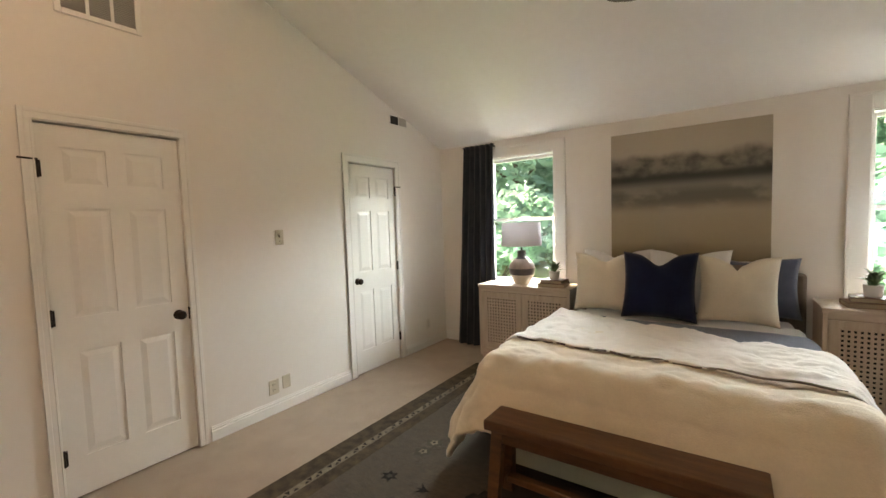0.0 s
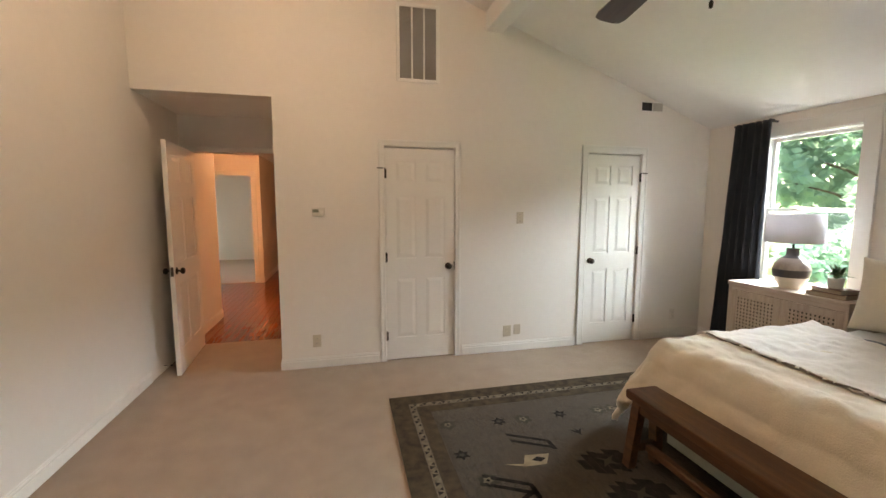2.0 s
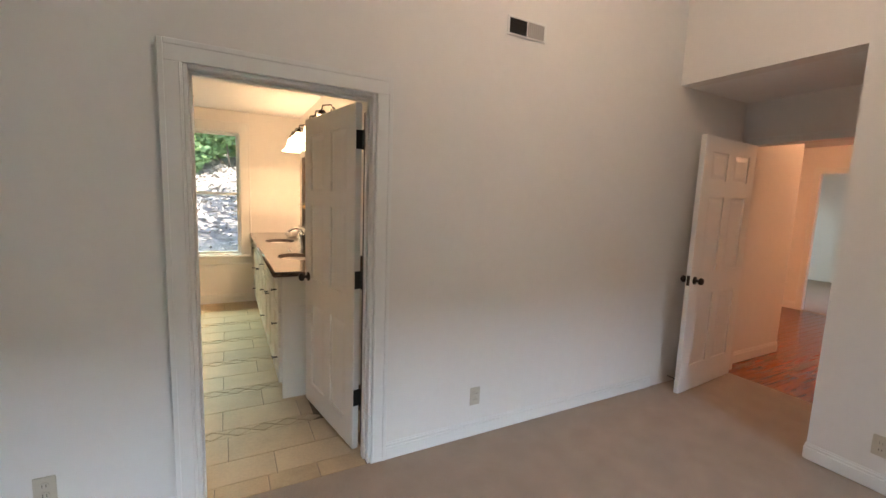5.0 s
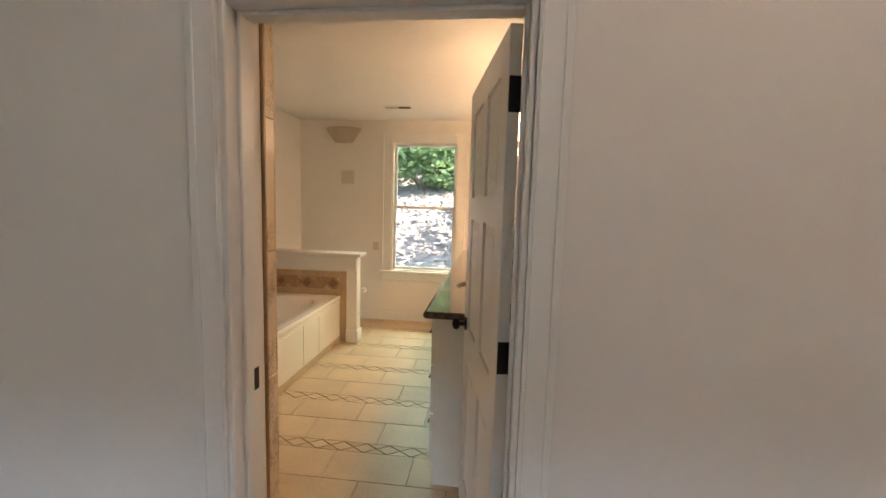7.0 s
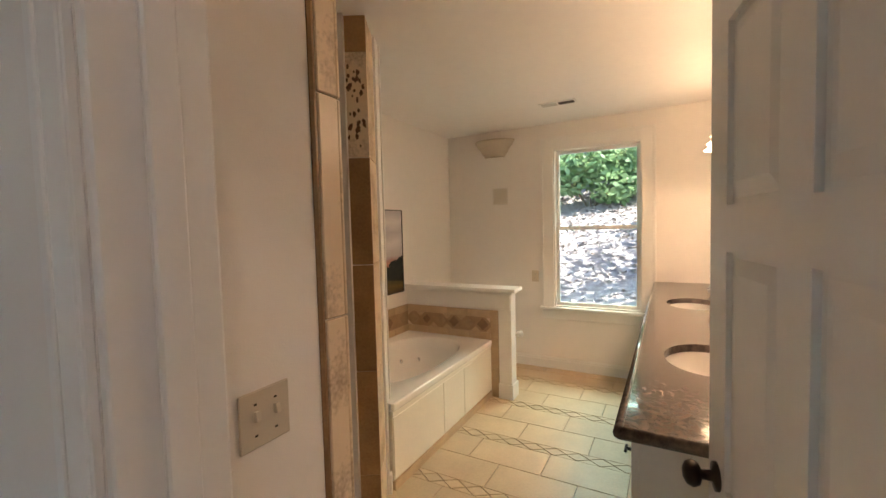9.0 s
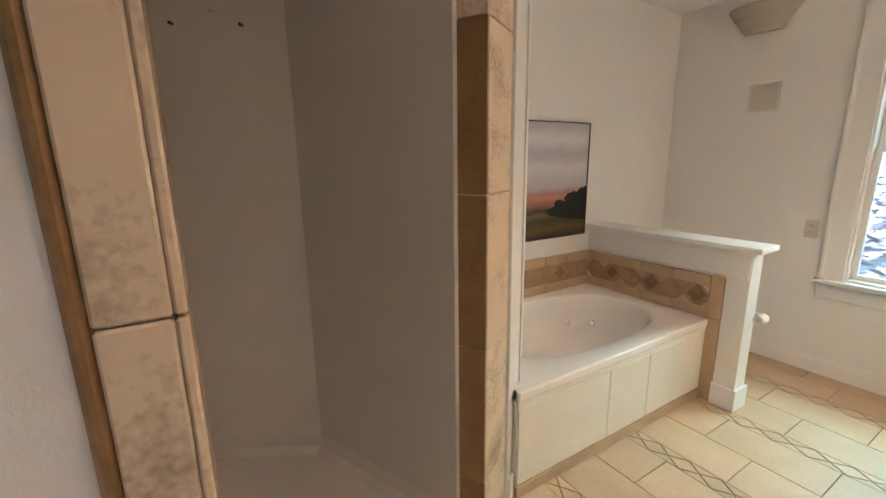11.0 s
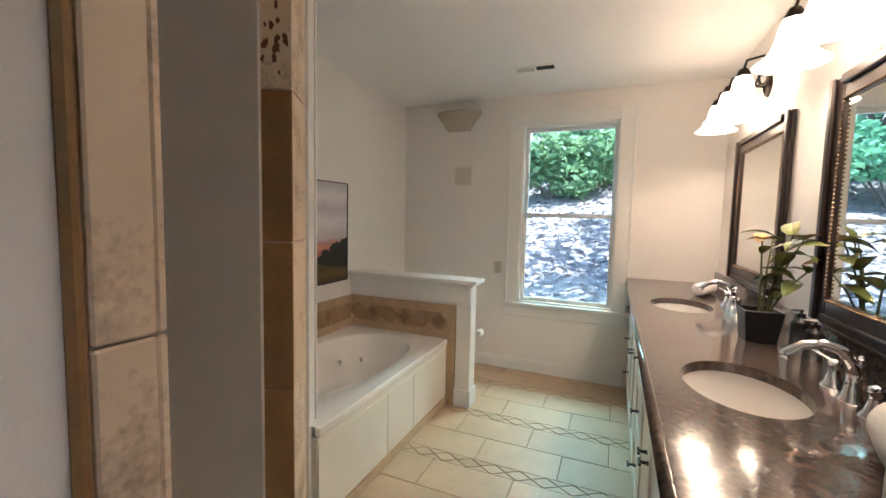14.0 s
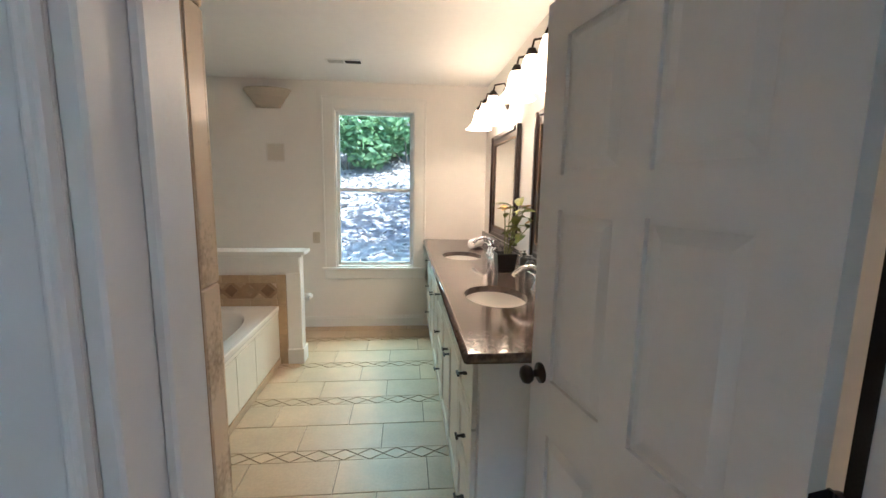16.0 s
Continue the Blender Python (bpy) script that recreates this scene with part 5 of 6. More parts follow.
part("backing", bl([(1.332, BE - .001, -4.1999, -4.191, 0, .757), (BE - .009, BE - .0005, -4.191, TY0, TZ, .757)], 0), TRAVM, band)
for k in range(3):
    part("tile", bl([(1.335, 1.402, -4.192, -4.184, .002 + k * .255, .252 + k * .255)]), TRAVB, band)
for k in range(4):
    a = 1.405 + k * .214
    part("tile", bl([(a, a + .212, -4.192, -4.184, .694, .755)]), TRAVB, band)
    part("tile", bl([(a, a + .212, -4.192, -4.184, .501, .562)]), TRAVB, band)
for k in range(6):
    a = -4.184 + k * .222
    part("tile", bl([(BE - .016, BE - .008, a, a + .220, .694, .755)]), TRAVB, band)
    part("tile", bl([(BE - .016, BE - .008, a, a + .220, .501, .562)]), TRAVB, band)
DIA = [mat("marble_diamond_brown", (.24, .14, .07), .35, vary=.3, scale=14), mat("marble_diamond_tan", (.36, .25, .14), .35, vary=.25, scale=14)]
for k in range(6):
    for wall in range(2):
        if wall and k > 5:
            continue
        u = .071 + k * .143
        r = (.056, .044, .052)[k % 3]
        bmx = bmnew()
        if wall == 0:
            prism(bmx, [(1.405 + u - r - bo[0], .630), (1.405 + u - bo[0], .630 - r), (1.405 + u + r - bo[0], .630), (1.405 + u - bo[0], .630 + r)], "y", -.002, .006)
        else:
            yy = -4.184 + u + k * .08 - bo[1]
            prism(bmx, [(yy - r, .630), (yy, .630 - r), (yy + r, .630), (yy, .630 + r)], "x", BE - .015 - bo[0], BE - .008 - bo[0])
        part("diamond_tile", bmx, DIA[(k + wall) % 2], band)
for k in range(7):
    u = 1.405 + k * .143 - bo[0]
    for s in (1, -1):
        if (k * 2 + s) % 3 == 0:
            continue
        pts = [(max(.067, u - .045), .628 + s * .063), (min(.925, u + .045), .628 + s * .063), (min(.92, max(.068, u)), .628 + s * .022)]
        tri = bmnew()
        prism(tri, pts, "y", -.002, .003)
        part("triangle_tile", tri, SHEDGE if (k + s) % 4 == 1 else TRAVB, band)

# ---- bathroom: painting, sconce and plates ----
DUSK = painting("dusk_landscape_paint", [(0, (.030, .020, .008)), (.08, (.13, .085, .022)), (.15, (.055, .045, .014)), (.20, (.16, .12, .035)), (.24, (.045, .042, .022)), (.29, (.30, .13, .09)), (.36, (.55, .24, .16)), (.41, (.42, .23, .19)), (.46, (.52, .46, .47)), (.62, (.66, .62, .63)), (.74, (.47, .45, .49)), (.86, (.68, .65, .65)), (1, (.44, .42, .46))], .13, 0, .755, 4.2)
pic = thing("painting", pose(BE - .003, -3.775, .895), "framed dusk landscape with clouds and dark trees", "painting")
part("canvas", boxes([(-.022, -.004, -.325, .325, .004, .755)]), DUSK, pic)
part("frame", boxes([(-.028, 0, -.332, -.325, 0, .76), (-.028, 0, .325, .332, 0, .76), (-.028, 0, -.325, .325, .755, .762), (-.028, 0, -.325, .325, -.003, .004)], .001), BLACK, pic, "thin black frame")
bm = bmnew()
rs = random.Random(6)
bm.faces.new([bm.verts.new((-.02235, y, z)) for y, z in ((-.324, .10), (-.324, .325), (-.27, .33), (-.21, .285), (-.12, .245), (-.02, .215), (.07, .185), (.02, .15), (-.12, .125))])
for k in range(34):      # the dark grove
    y = -.322 + .29 * rs.random() ** 1.6
    z = .235 + rs.uniform(-.05, .09) * (1 - (y + .322) / .34)
    r = rs.uniform(.010, .028)
    bm.faces.new([bm.verts.new((-.0225 - k * .00001, y + r * math.cos(a) * rs.uniform(.6, 1), z + r * math.sin(a) * rs.uniform(.6, 1))) for a in np.linspace(6.28, 0, 9)[:-1]])
part("painted_grove", bm, mat("painted_dark_green", (.012, .016, .013), .8, vary=.4, scale=20), pic, "dark painted trees")["kind"] = "stuff"

sc = thing("wall_sconce", pose(1.70, BY1, 2.225), "unlit plaster uplight wall sconce with stepped tiers", "sconce")
for z0, z1, w0, w1, d0, d1 in ((0, .03, .115, .125, .06, .065), (.03, .10, .135, .175, .075, .10), (.10, .155, .185, .215, .11, .13), (.155, .175, .222, .222, .135, .135)):
    bm = bmnew()
    lo = [bm.verts.new((w0 * math.cos(a), d0 * math.sin(a), z0)) for a in np.linspace(0, math.pi, 14)]
    hi = [bm.verts.new((w1 * math.cos(a), d1 * math.sin(a), z1)) for a in np.linspace(0, math.pi, 14)]
    for i in range(13):
        bm.faces.new([lo[i], lo[i + 1], hi[i + 1], hi[i]])
    bm.faces.new(lo[::-1])
    bm.faces.new(hi)
    bm.faces.new([lo[0], hi[0], hi[-1], lo[-1]])
    bmesh.ops.recalc_face_normals(bm, faces=bm.faces[:])
    part("tier", bm, mat("plaster", (.52, .45, .36), .8, vary=.06, scale=8, bump=.2, bscale=90) if z0 == 0 else bpy.data.materials["plaster"], sc)
sp = thing("wall_speaker", pose(1.645, BY1 + .001, 1.805, 0, 0, 180), "square beige in-wall speaker with a fine grille", "speaker")
part("frame", boxes([(-.09, .09, -.008, 0, -.09, .09)], .003), WHITEPL, sp)
part("grille", boxes([(-.076, .076, -.0095, -.008, -.076 + k * .0102, -.070 + k * .0102) for k in range(15)]), PLATE, sp, "beige slotted grille")
plate(pose(1.275, BY1 + .001, .955, 0, 0, 180), "beige outlet plate beside the bathroom window", "outlet", PLATE, holes=2)
plate(pose(.754, -1.452, 1.115, 0, 0, -90), "beige double switch plate beside the bathroom door", "switch", PLATE, .116, .115, toggles=2)
cv = thing("ceiling_vent", pose(.87, -4.45, BC), "small white ceiling air register, half open", "vent")
part("frame", boxes([(-.15, .15, -.055, .055, -.007, 0)], .002), TRIM, cv)
# a dark block on the frame takes the place of a shaded opening
part("open_slot", boxes([(-.135, -.01, -.035, .035, -.009, -.007)]), DARK, cv, "dark block painted as the shade of an open slot")
part("louvres", boxes([(.008 + k * .018, .02 + k * .018, -.038, .038, -.010, -.007) for k in range(7)], .001), VENTM, cv)
tp = thing("toilet_paper_holder", pose(1.2045, -4.275, .56) @ Matrix.Scale(.7, 4), "white toilet paper roll on a chrome holder", "paper holder")
bm = bmnew()
tube(bm, [(0, .0, .03), (-.038, 0, .03), (-.042, 0, 0)], .006, 8)
part("holder", bm, CHROME, tp)
bm = bmnew()
lathe(bm, [(.015, -.05), (.036, -.05), (.038, -.04), (.038, .04), (.036, .05), (.015, .05), (.015, -.05)], 24)
part("paper_roll", bm, TOWEL, tp, "white paper roll", True, pose(-.042, 0, -.012, 90))

# ---- bathroom: vanity ----
VX, VY0, VY1 = .135, -2.105, -5.118
van = thing("vanity_cabinet", pose(BW + .002, VY0, 0), "long cream painted vanity with panelled doors and drawers", "cabinet")
vo = (BW + .002, VY0)


def vl(rows, bevel=.002):
    bmx = boxes(rows, bevel)
    bmx.transform(Matrix.Translation((-vo[0], -vo[1], 0)))
    return bmx


part("body", vl([(BW + .004, VX - .02, VY1, VY0, .10, .70), (BW + .004, VX - .02, VY1, VY1 + .03, .70, .903), (BW + .004, VX - .02, VY0 - .03, VY0, .70, .903), (VX - .05, VX - .02, VY1 + .03, VY0 - .03, .70, .903), (BW + .004, BW + .03, VY1 + .03, VY0 - .03, .70, .903)]), CAB, van)
part("toe_kick", vl([(BW + .004, VX - .08, VY1, VY0 - .01, 0, .10)]), CAB, van, "recessed toe kick")
part("end_panel", vl([(BW + .004, VX - .02, VY0, VY0 + .012, .0, .903)]), CAB, van)


def tee(parent, y, z):
    b = bmnew()
    tube(b, [(0, 0, 0), (.028, 0, 0)], .0055, 8)
    lathe(b, [(0, -.002), (.012, -.002), (.012, .002), (0, .002)], 12)
    b.transform(Matrix.Identity(4))
    tube(b, [(.028, -.020, 0), (.028, .020, 0)], [.005, .005], 8)
    part("pull", b, BLACK, parent, "black T-shaped pull", at=pose(VX - vo[0], y - vo[1], z))


def front(y0, y1, z0, z1, nm, knobs):
    f = .05 if z1 - z0 > .25 else .03
    rows = [(VX - .0195, VX, y0, y0 - f, z0, z1), (VX - .0195, VX, y1 + f, y1, z0, z1), (VX - .0195, VX, y0 - f, y1 + f, z0, z0 + f), (VX - .0195, VX, y0 - f, y1 + f, z1 - f, z1), (VX - .0195, VX - .008, y0 - f, y1 + f, z0 + f, z1 - f)]
    d = part(nm, vl(rows), CAB, van)
    for ky, kz in knobs:
        tee(d, ky, kz)


# sink bases with double doors under false fronts; drawer stacks between and at the ends
y = VY0 - .015
for kind, w in (("drawers", .36), ("doors", .80), ("drawers", .42), ("doors", .80), ("drawers", .60)):
    a, b = y - .004, y - w + .004
    if kind == "drawers":
        for z0, z1 in ((.115, .375), (.383, .640), (.648, .895)):
            front(a, b, z0, z1, "drawer_front", [((a + b) / 2, (z0 + z1) / 2)])
    else:
        front(a, b, .735, .895, "false_front", [])
        m = (a + b) / 2
        front(a, m + .002, .115, .727, "cabinet_door", [(m + .035, .62)])
        front(m - .002, b, .115, .727, "cabinet_door", [(m - .035, .62)])
    y -= w

SINKS = (-2.81, -4.06)
top = thing("vanity_counter", pose(BW + .002, VY0, .905), "polished dark brown granite vanity counter", "counter")
bm = bmnew()
X0, X1, YA = BW + .003, .162, -2.085
cuts = [YA, -2.45, -3.17, -3.70, -4.42, -5.117]
for i, (a, b) in enumerate(zip(cuts, cuts[1:])):
    if i in (1, 3):
        cyy = SINKS[i // 2]
        for z in (.940, .906):
            loop, _ = hole_plate(bm, X0, X1, b, a, z, -.09, cyy, .155, .215, 48)
            if z == .940:
                upper = loop
        for k in range(len(loop)):
            j = (k + 1) % len(loop)
            bm.faces.new([upper[k], upper[j], loop[j], loop[k]])
        box(bm, X1 - .0005, X1, b, a, .906, .940)
    else:
        box(bm, X0, X1, b, a, .906, .940)
bmesh.ops.remove_doubles(bm, verts=bm.verts[:], dist=.0004)
bmesh.ops.recalc_face_normals(bm, faces=bm.faces[:])
bm.transform(Matrix.Translation((-vo[0], -vo[1], -.905)))
part("slab", bm, GRANITE, top)
bm = bmnew()
tube(bm, [(X1 - .004, -5.116, .923), (X1 - .004, YA + .004, .923), (X0, YA + .004, .923)], .019, 10)
bm.transform(Matrix.Translation((-vo[0], -vo[1], -.905)))
part("bullnose_edge", bm, GRANITE, top, "", True)
part("backsplash", (lambda q: (q.transform(Matrix.Translation((-vo[0], -vo[1], -.905))), q)[1])(boxes([(BW + .002, BW + .022, -5.117, YA, .9405, 1.035)], .003)), GRANITE, top)
for cyy in SINKS:
    s = thing("sink", pose(-.09, cyy, .905), "white oval undermount porcelain sink", "sink", "vanity sinks")
    bm = bmnew()
    lp = [bm.verts.new((.163 * math.cos(a), .223 * math.sin(a), .0)) for a in np.linspace(0, 2 * math.pi, 41)[:-1]]
    bowl(bm, lp, 0, 0, [(.97, -.02), (.92, -.06), (.80, -.11), (.58, -.14), (.25, -.152), (.10, -.153)])
    bmesh.ops.recalc_face_normals(bm, faces=bm.faces[:])
    part("basin", bm, PORC, s, "", True)
    bm = bmnew()
    lathe(bm, [(0, -.149), (.02, -.149), (.024, -.151), (.024, -.153)], 18)
    part("drain_ring", bm, CHROME, s, "chrome drain", True)
    f = thing("faucet", pose(-.335, cyy, .9405), "chrome widespread faucet with two bell handles", "faucet", "vanity faucets")
    bm = bmnew()
    lathe(bm, [(0, 0), (.029, 0), (.029, .006), (.022, .012), (.017, .05), (.016, .075), (0, .08)], 20)
    tube(bm, [(0, 0, .06), (.004, 0, .100), (.028, 0, .135), (.070, 0, .148), (.115, 0, .138), (.148, 0, .112), (.155, 0, .098)], [.015, .0145, .014, .0135, .013, .013, .0145], 14)
    part("spout", bm, CHROME, f, "", True)
    bm = bmnew()
    tube(bm, [(-.012, 0, .07), (-.012, 0, .115)], .003, 6)
    lathe(bm, [(0, .112), (.007, .116), (.007, .124), (0, .128)], 10, -.012, 0)
    part("lift_rod", bm, CHROME, f, "", True)
    for sgn in (-1, 1):
        bm = bmnew()
        lathe(bm, [(0, 0), (.030, 0), (.030, .006), (.022, .014), (.013, .045), (.012, .060), (.017, .066), (.015, .078), (0, .085)], 20, 0, sgn * .105)
        tube(bm, [(0, sgn * .105, .072), (.012, sgn * .125, .080), (.03, sgn * .162, .090)], [.006, .005, .0065], 8)
        part("handle", bm, CHROME, f, "", True)


def mirror(m):
    t = thing("wall_mirror", m, "wall mirror in a wide dark wood frame", "mirror", "vanity mirrors")
    w, h, f = .45, .89, .088
    for nm, r in (("frame_side", (-w, -w + f, 0, h)), ("frame_side", (w - f, w, 0, h)), ("frame_rail", (-w + f, w - f, 0, f)), ("frame_rail", (-w + f, w - f, h - f, h))):
        bm = bmnew()
        x0, x1, z0, z1 = r
        tall = nm == "frame_side"
        box(bm, x0, x1, -.020, -.001, z0, z1, bevel=.003)
        if tall:      # raised outer and hollow inner mouldings
            box(bm, (x0 if x0 < 0 else x1 - .035), (x0 + .035 if x0 < 0 else x1), -.036, -.020, z0, z1, bevel=.006, seg=2)
        else:
            box(bm, x0, x1, -.036, -.020, (z0 if z0 == 0 else z1 - .035), (z0 + .035 if z0 == 0 else z1), bevel=.006, seg=2)
        part(nm, bm, FRAMEW, t)
    bm = bmnew()
    iw, z0, z1 = w - f, f, h - f
    for k in range(46):
        z = z0 + (z1 - z0) * (k + .5) / 46
        for x in (-iw - .004, iw + .004):
            lathe(bm, [(0, z - .006), (.0055, z), (0, z + .006)], 6, x, -.022)
    for k in range(46):
        x = -iw + 2 * iw * (k + .5) / 46
        for z in (z0 - .004, z1 + .004):
            lathe(bm, [(0, z - .006), (.0055, z), (0, z + .006)], 6, x, -.022)
    b = part("beading", bm, BEAD, t, "small bronze beads")
    b["kind"] = "stuff"
    part("mirror_glass", boxes([(-w + f - .002, w - f + .002, -.012, -.008, f - .002, h - f + .002)]), MIRROR, t, "mirror glass")
    return t


MY = (-4.245, -2.945)
for yy in MY:
    mirror(pose(BW + .003, yy, 1.055, 0, 0, 90))


def vanity_light(m):
    t = thing("vanity_light", m, "dark bronze vanity light with three lit frosted shades", "wall light", "vanity lights")
    bm = bmnew()
    lathe(bm, [(0, .022), (.03, .02), (.05, .012), (.06, 0), (0, 0)], 24)
    part("backplate", bm, BRONZE, t, "", True, pose(0, 0, .09, 90))
    bm = bmnew()
    tube(bm, [(0, -.01, .09), (0, -.07, .10)], .009, 8)
    for s in (-1, 1):
        tube(bm, [(s * (.02 + .31 * k / 16), -.07 + .010 * math.sin(k * .8), .10 + .045 * math.sin(math.pi * k / 5.3)) for k in range(17)], .007, 8)
        tube(bm, [(s * .15 + .035 * math.cos(a) * (1 - a / 12), -.07, .13 + .035 * math.sin(a) * (1 - a / 12)) for a in np.linspace(0, 9, 22)], .004, 6)
    part("scroll_arm", bm, BRONZE, t, "", True)
    for x in (-.29, 0, .29):
        bm = bmnew()
        tube(bm, [(x, -.07, .115), (x, -.105, .165), (x, -.175, .150), (x, -.185, .105)], .0065, 8)
        lathe(bm, [(0, .112), (.018, .108), (.030, .085), (.032, .060), (0, .060)], 18, x, -.185)
        part("lamp_holder", bm, BRONZE, t, "", True)
        bm = bmnew()
        lathe(bm, [(.034, .070), (.044, .042), (.052, .000), (.068, -.042), (.096, -.074), (.116, -.086), (.114, -.089), (.092, -.078), (.064, -.045), (.048, .000), (.040, .042), (.030, .068), (.034, .070)], 28, x, -.185)
        part("glass_shade", bm, SHADEGL, t, "lit frosted glass bell shade", True)
        bm = bmnew()
        lathe(bm, [(0, -.012), (.012, -.010), (.019, .006), (.016, .026), (.010, .045), (0, .046)], 14, x, -.185)
        part("bulb", bm, BULB, t, "lit bulb", True)
    return t


for yy in (MY[0], MY[1] - .07):
    vanity_light(pose(BW + .001, yy, 2.085, 0, 0, 90))
    for dy in (-.29, 0, .29):
        lamp("vanity_bulb", "POINT", pose(BW + .186, yy + dy, 2.048), VANITY, (1, .66, .37), radius=.024)


# ---- bathroom: things on the counter ----
def towel_roll(m, r, ln):
    t = thing("towel_roll", m, "rolled white terry towel on the counter", "towel", "rolled towels")
    bm = bmnew()
    ring_n = 28
    secs = [(-ln / 2, .55), (-ln / 2 + .006, .92), (-ln / 2 + .02, 1), (0, 1.02), (ln / 2 - .02, 1), (ln / 2 - .006, .92), (ln / 2, .55)]
    rows = [[bm.verts.new((x, r * s * math.cos(a) * 1.08, r + r * s * math.sin(a) * (.97 if math.sin(a) > 0 else .93))) for a in np.linspace(0, 2 * math.pi, ring_n + 1)[:-1]] for x, s in secs]
    for p, q in zip(rows, rows[1:]):
        for k in range(ring_n):
            bm.faces.new([p[k], p[(k + 1) % ring_n], q[(k + 1) % ring_n], q[k]])
    bm.faces.new(rows[0][::-1])
    bm.faces.new(rows[-1])
    for v in bm.verts:
        v.co += Vector((0, .004 * noise.noise(v.co * 22), .004 * noise.noise(v.co * 22 + Vector((5, 5, 5)))))
        v.co.z = max(v.co.z, .001)
    part("towel_body", bm, TOWEL, t, "", True)
    bm = bmnew()
    for e in (-1, 1):
        tube(bm, [(e * (ln / 2 + .001), (r * .8 - .0035 * k) * math.cos(k * .5), r + (r * .8 - .0035 * k) * math.sin(k * .5)) for k in range(int(r * .62 / .0035))], .004, 5)
    part("roll_spiral", bm, TOWEL, t, "spiral end of the roll")
    return t


towel_roll(pose(-.28, -4.52, .9405, 0, 0, 62), .042, .24)
towel_roll(pose(-.27, -2.40, .9405, 0, 0, 75), .060, .26)

pl = thing("flowering_plant", pose(-.285, -3.42, .9405), "yellow-green orchid-like plant in a black square pot", "plant")
bm = bmnew()
for r0, r1, z0, z1 in ((.052, .066, 0, .125),):
    lo = [bm.verts.new((sx * r0, sy * r0, z0)) for sx, sy in ((-1, -1), (1, -1), (1, 1), (-1, 1))]
    hi = [bm.verts.new((sx * r1, sy * r1, z1)) for sx, sy in ((-1, -1), (1, -1), (1, 1), (-1, 1))]
    hi2 = [bm.verts.new((sx * (r1 - .006), sy * (r1 - .006), z1)) for sx, sy in ((-1, -1), (1, -1), (1, 1), (-1, 1))]
    lo2 = [bm.verts.new((sx * (r1 - .008), sy * (r1 - .008), z1 - .02)) for sx, sy in ((-1, -1), (1, -1), (1, 1), (-1, 1))]
    bm.faces.new(lo[::-1])
    for p, q in ((lo, hi), (hi, hi2), (hi2, lo2)):
        for k in range(4):
            bm.faces.new([p[k], p[(k + 1) % 4], q[(k + 1) % 4], q[k]])
    bm.faces.new(lo2)
bmesh.ops.bevel(bm, geom=bm.edges[:], offset=.002, segments=1, affect="EDGES")
part("pot", bm, BLACK, pl, "black square pot")
part("soil", boxes([(-.055, .055, -.055, .055, .10, .107)]), SOIL, pl)
BIG_LEAF = leaf_mesh("leaf", .15, .080, .5, ORCH)
PETAL = leaf_mesh("petal", .055, .042, .4, ORCHP)
rs = random.Random(11)
for k in range(6):
    a = rs.uniform(0, 6.283)
    r, h = rs.uniform(.05, .17), rs.uniform(.16, .33)
    pts = [(0.02 * math.cos(a), .02 * math.sin(a), .10), (.5 * r * math.cos(a), .5 * r * math.sin(a), .10 + h * .55), (r * math.cos(a), r * math.sin(a), .10 + h)]
    bm = bmnew()
    tube(bm, pts, [.005, .004, .0025], 6)
    part("stem", bm, STEM, pl)
    for j in range(4):
        f = .45 + .55 * j / 3
        b = a + rs.uniform(-2.4, 2.4)
        share("leaf", BIG_LEAF, pl, pose(r * f * math.cos(a), r * f * math.sin(a), .10 + h * f, rs.uniform(-25, 25), rs.uniform(-45, 15), math.degrees(b)) @ Matrix.Scale(rs.uniform(.45, .9), 4))
    if k % 2 == 0:
        for j in range(5):
            share("petal", PETAL, pl, pose(r * math.cos(a), r * math.sin(a), .10 + h, rs.uniform(-20, 20), rs.uniform(-30, 20), 72 * j + rs.uniform(-12, 12)))


def bottle(m, h, r):
    t = thing("soap_bottle", m, "dark glass soap bottle with a black pump", "bottle", "soap bottles")
    bm = bmnew()
    lathe(bm, [(0, 0), (r, 0), (r, h * .68), (r * .85, h * .76), (r * .4, h * .80), (r * .4, h * .86), (0, h * .86)], 20)
    part("body", bm, BLACK, t, "", True)
    bm = bmnew()
    lathe(bm, [(0, h * .85), (r * .45, h * .85), (r * .45, h * .93), (.004, h * .94), (.004, h), (0, h)], 14)
    box(bm, -.006, .034, -.006, .006, h * .985, h * 1.03, bevel=.002)
    part("pump", bm, BLACK, t)
    return t


bottle(pose(-.375, -3.285, .9405, 0, 0, 10), .155, .030)
bottle(pose(-.385, -3.195, .9405, 0, 0, -15), .135, .028)


# ---- closing the place ----
solid("ceiling_closets", [(W - .75, W - T, .04, N + T, HC, HC + .05), (W - .75, W - T, N + .02, N + T, 0, HC)], CEIL, "plain closet ceiling", "ceiling")

# ---- outside ----
def ground_z(x, y):
    h = -.45 + .06 * noise.noise(Vector((x * .3, y * .3, 0)))
    if y < -6.2:
        h += min(.31 * (-6.2 - y), 9) + .10 * noise.noise(Vector((x * .9, y * .9, 4)))
    if y > 12:
        h += min(.05 * (y - 12), 3)
    return h


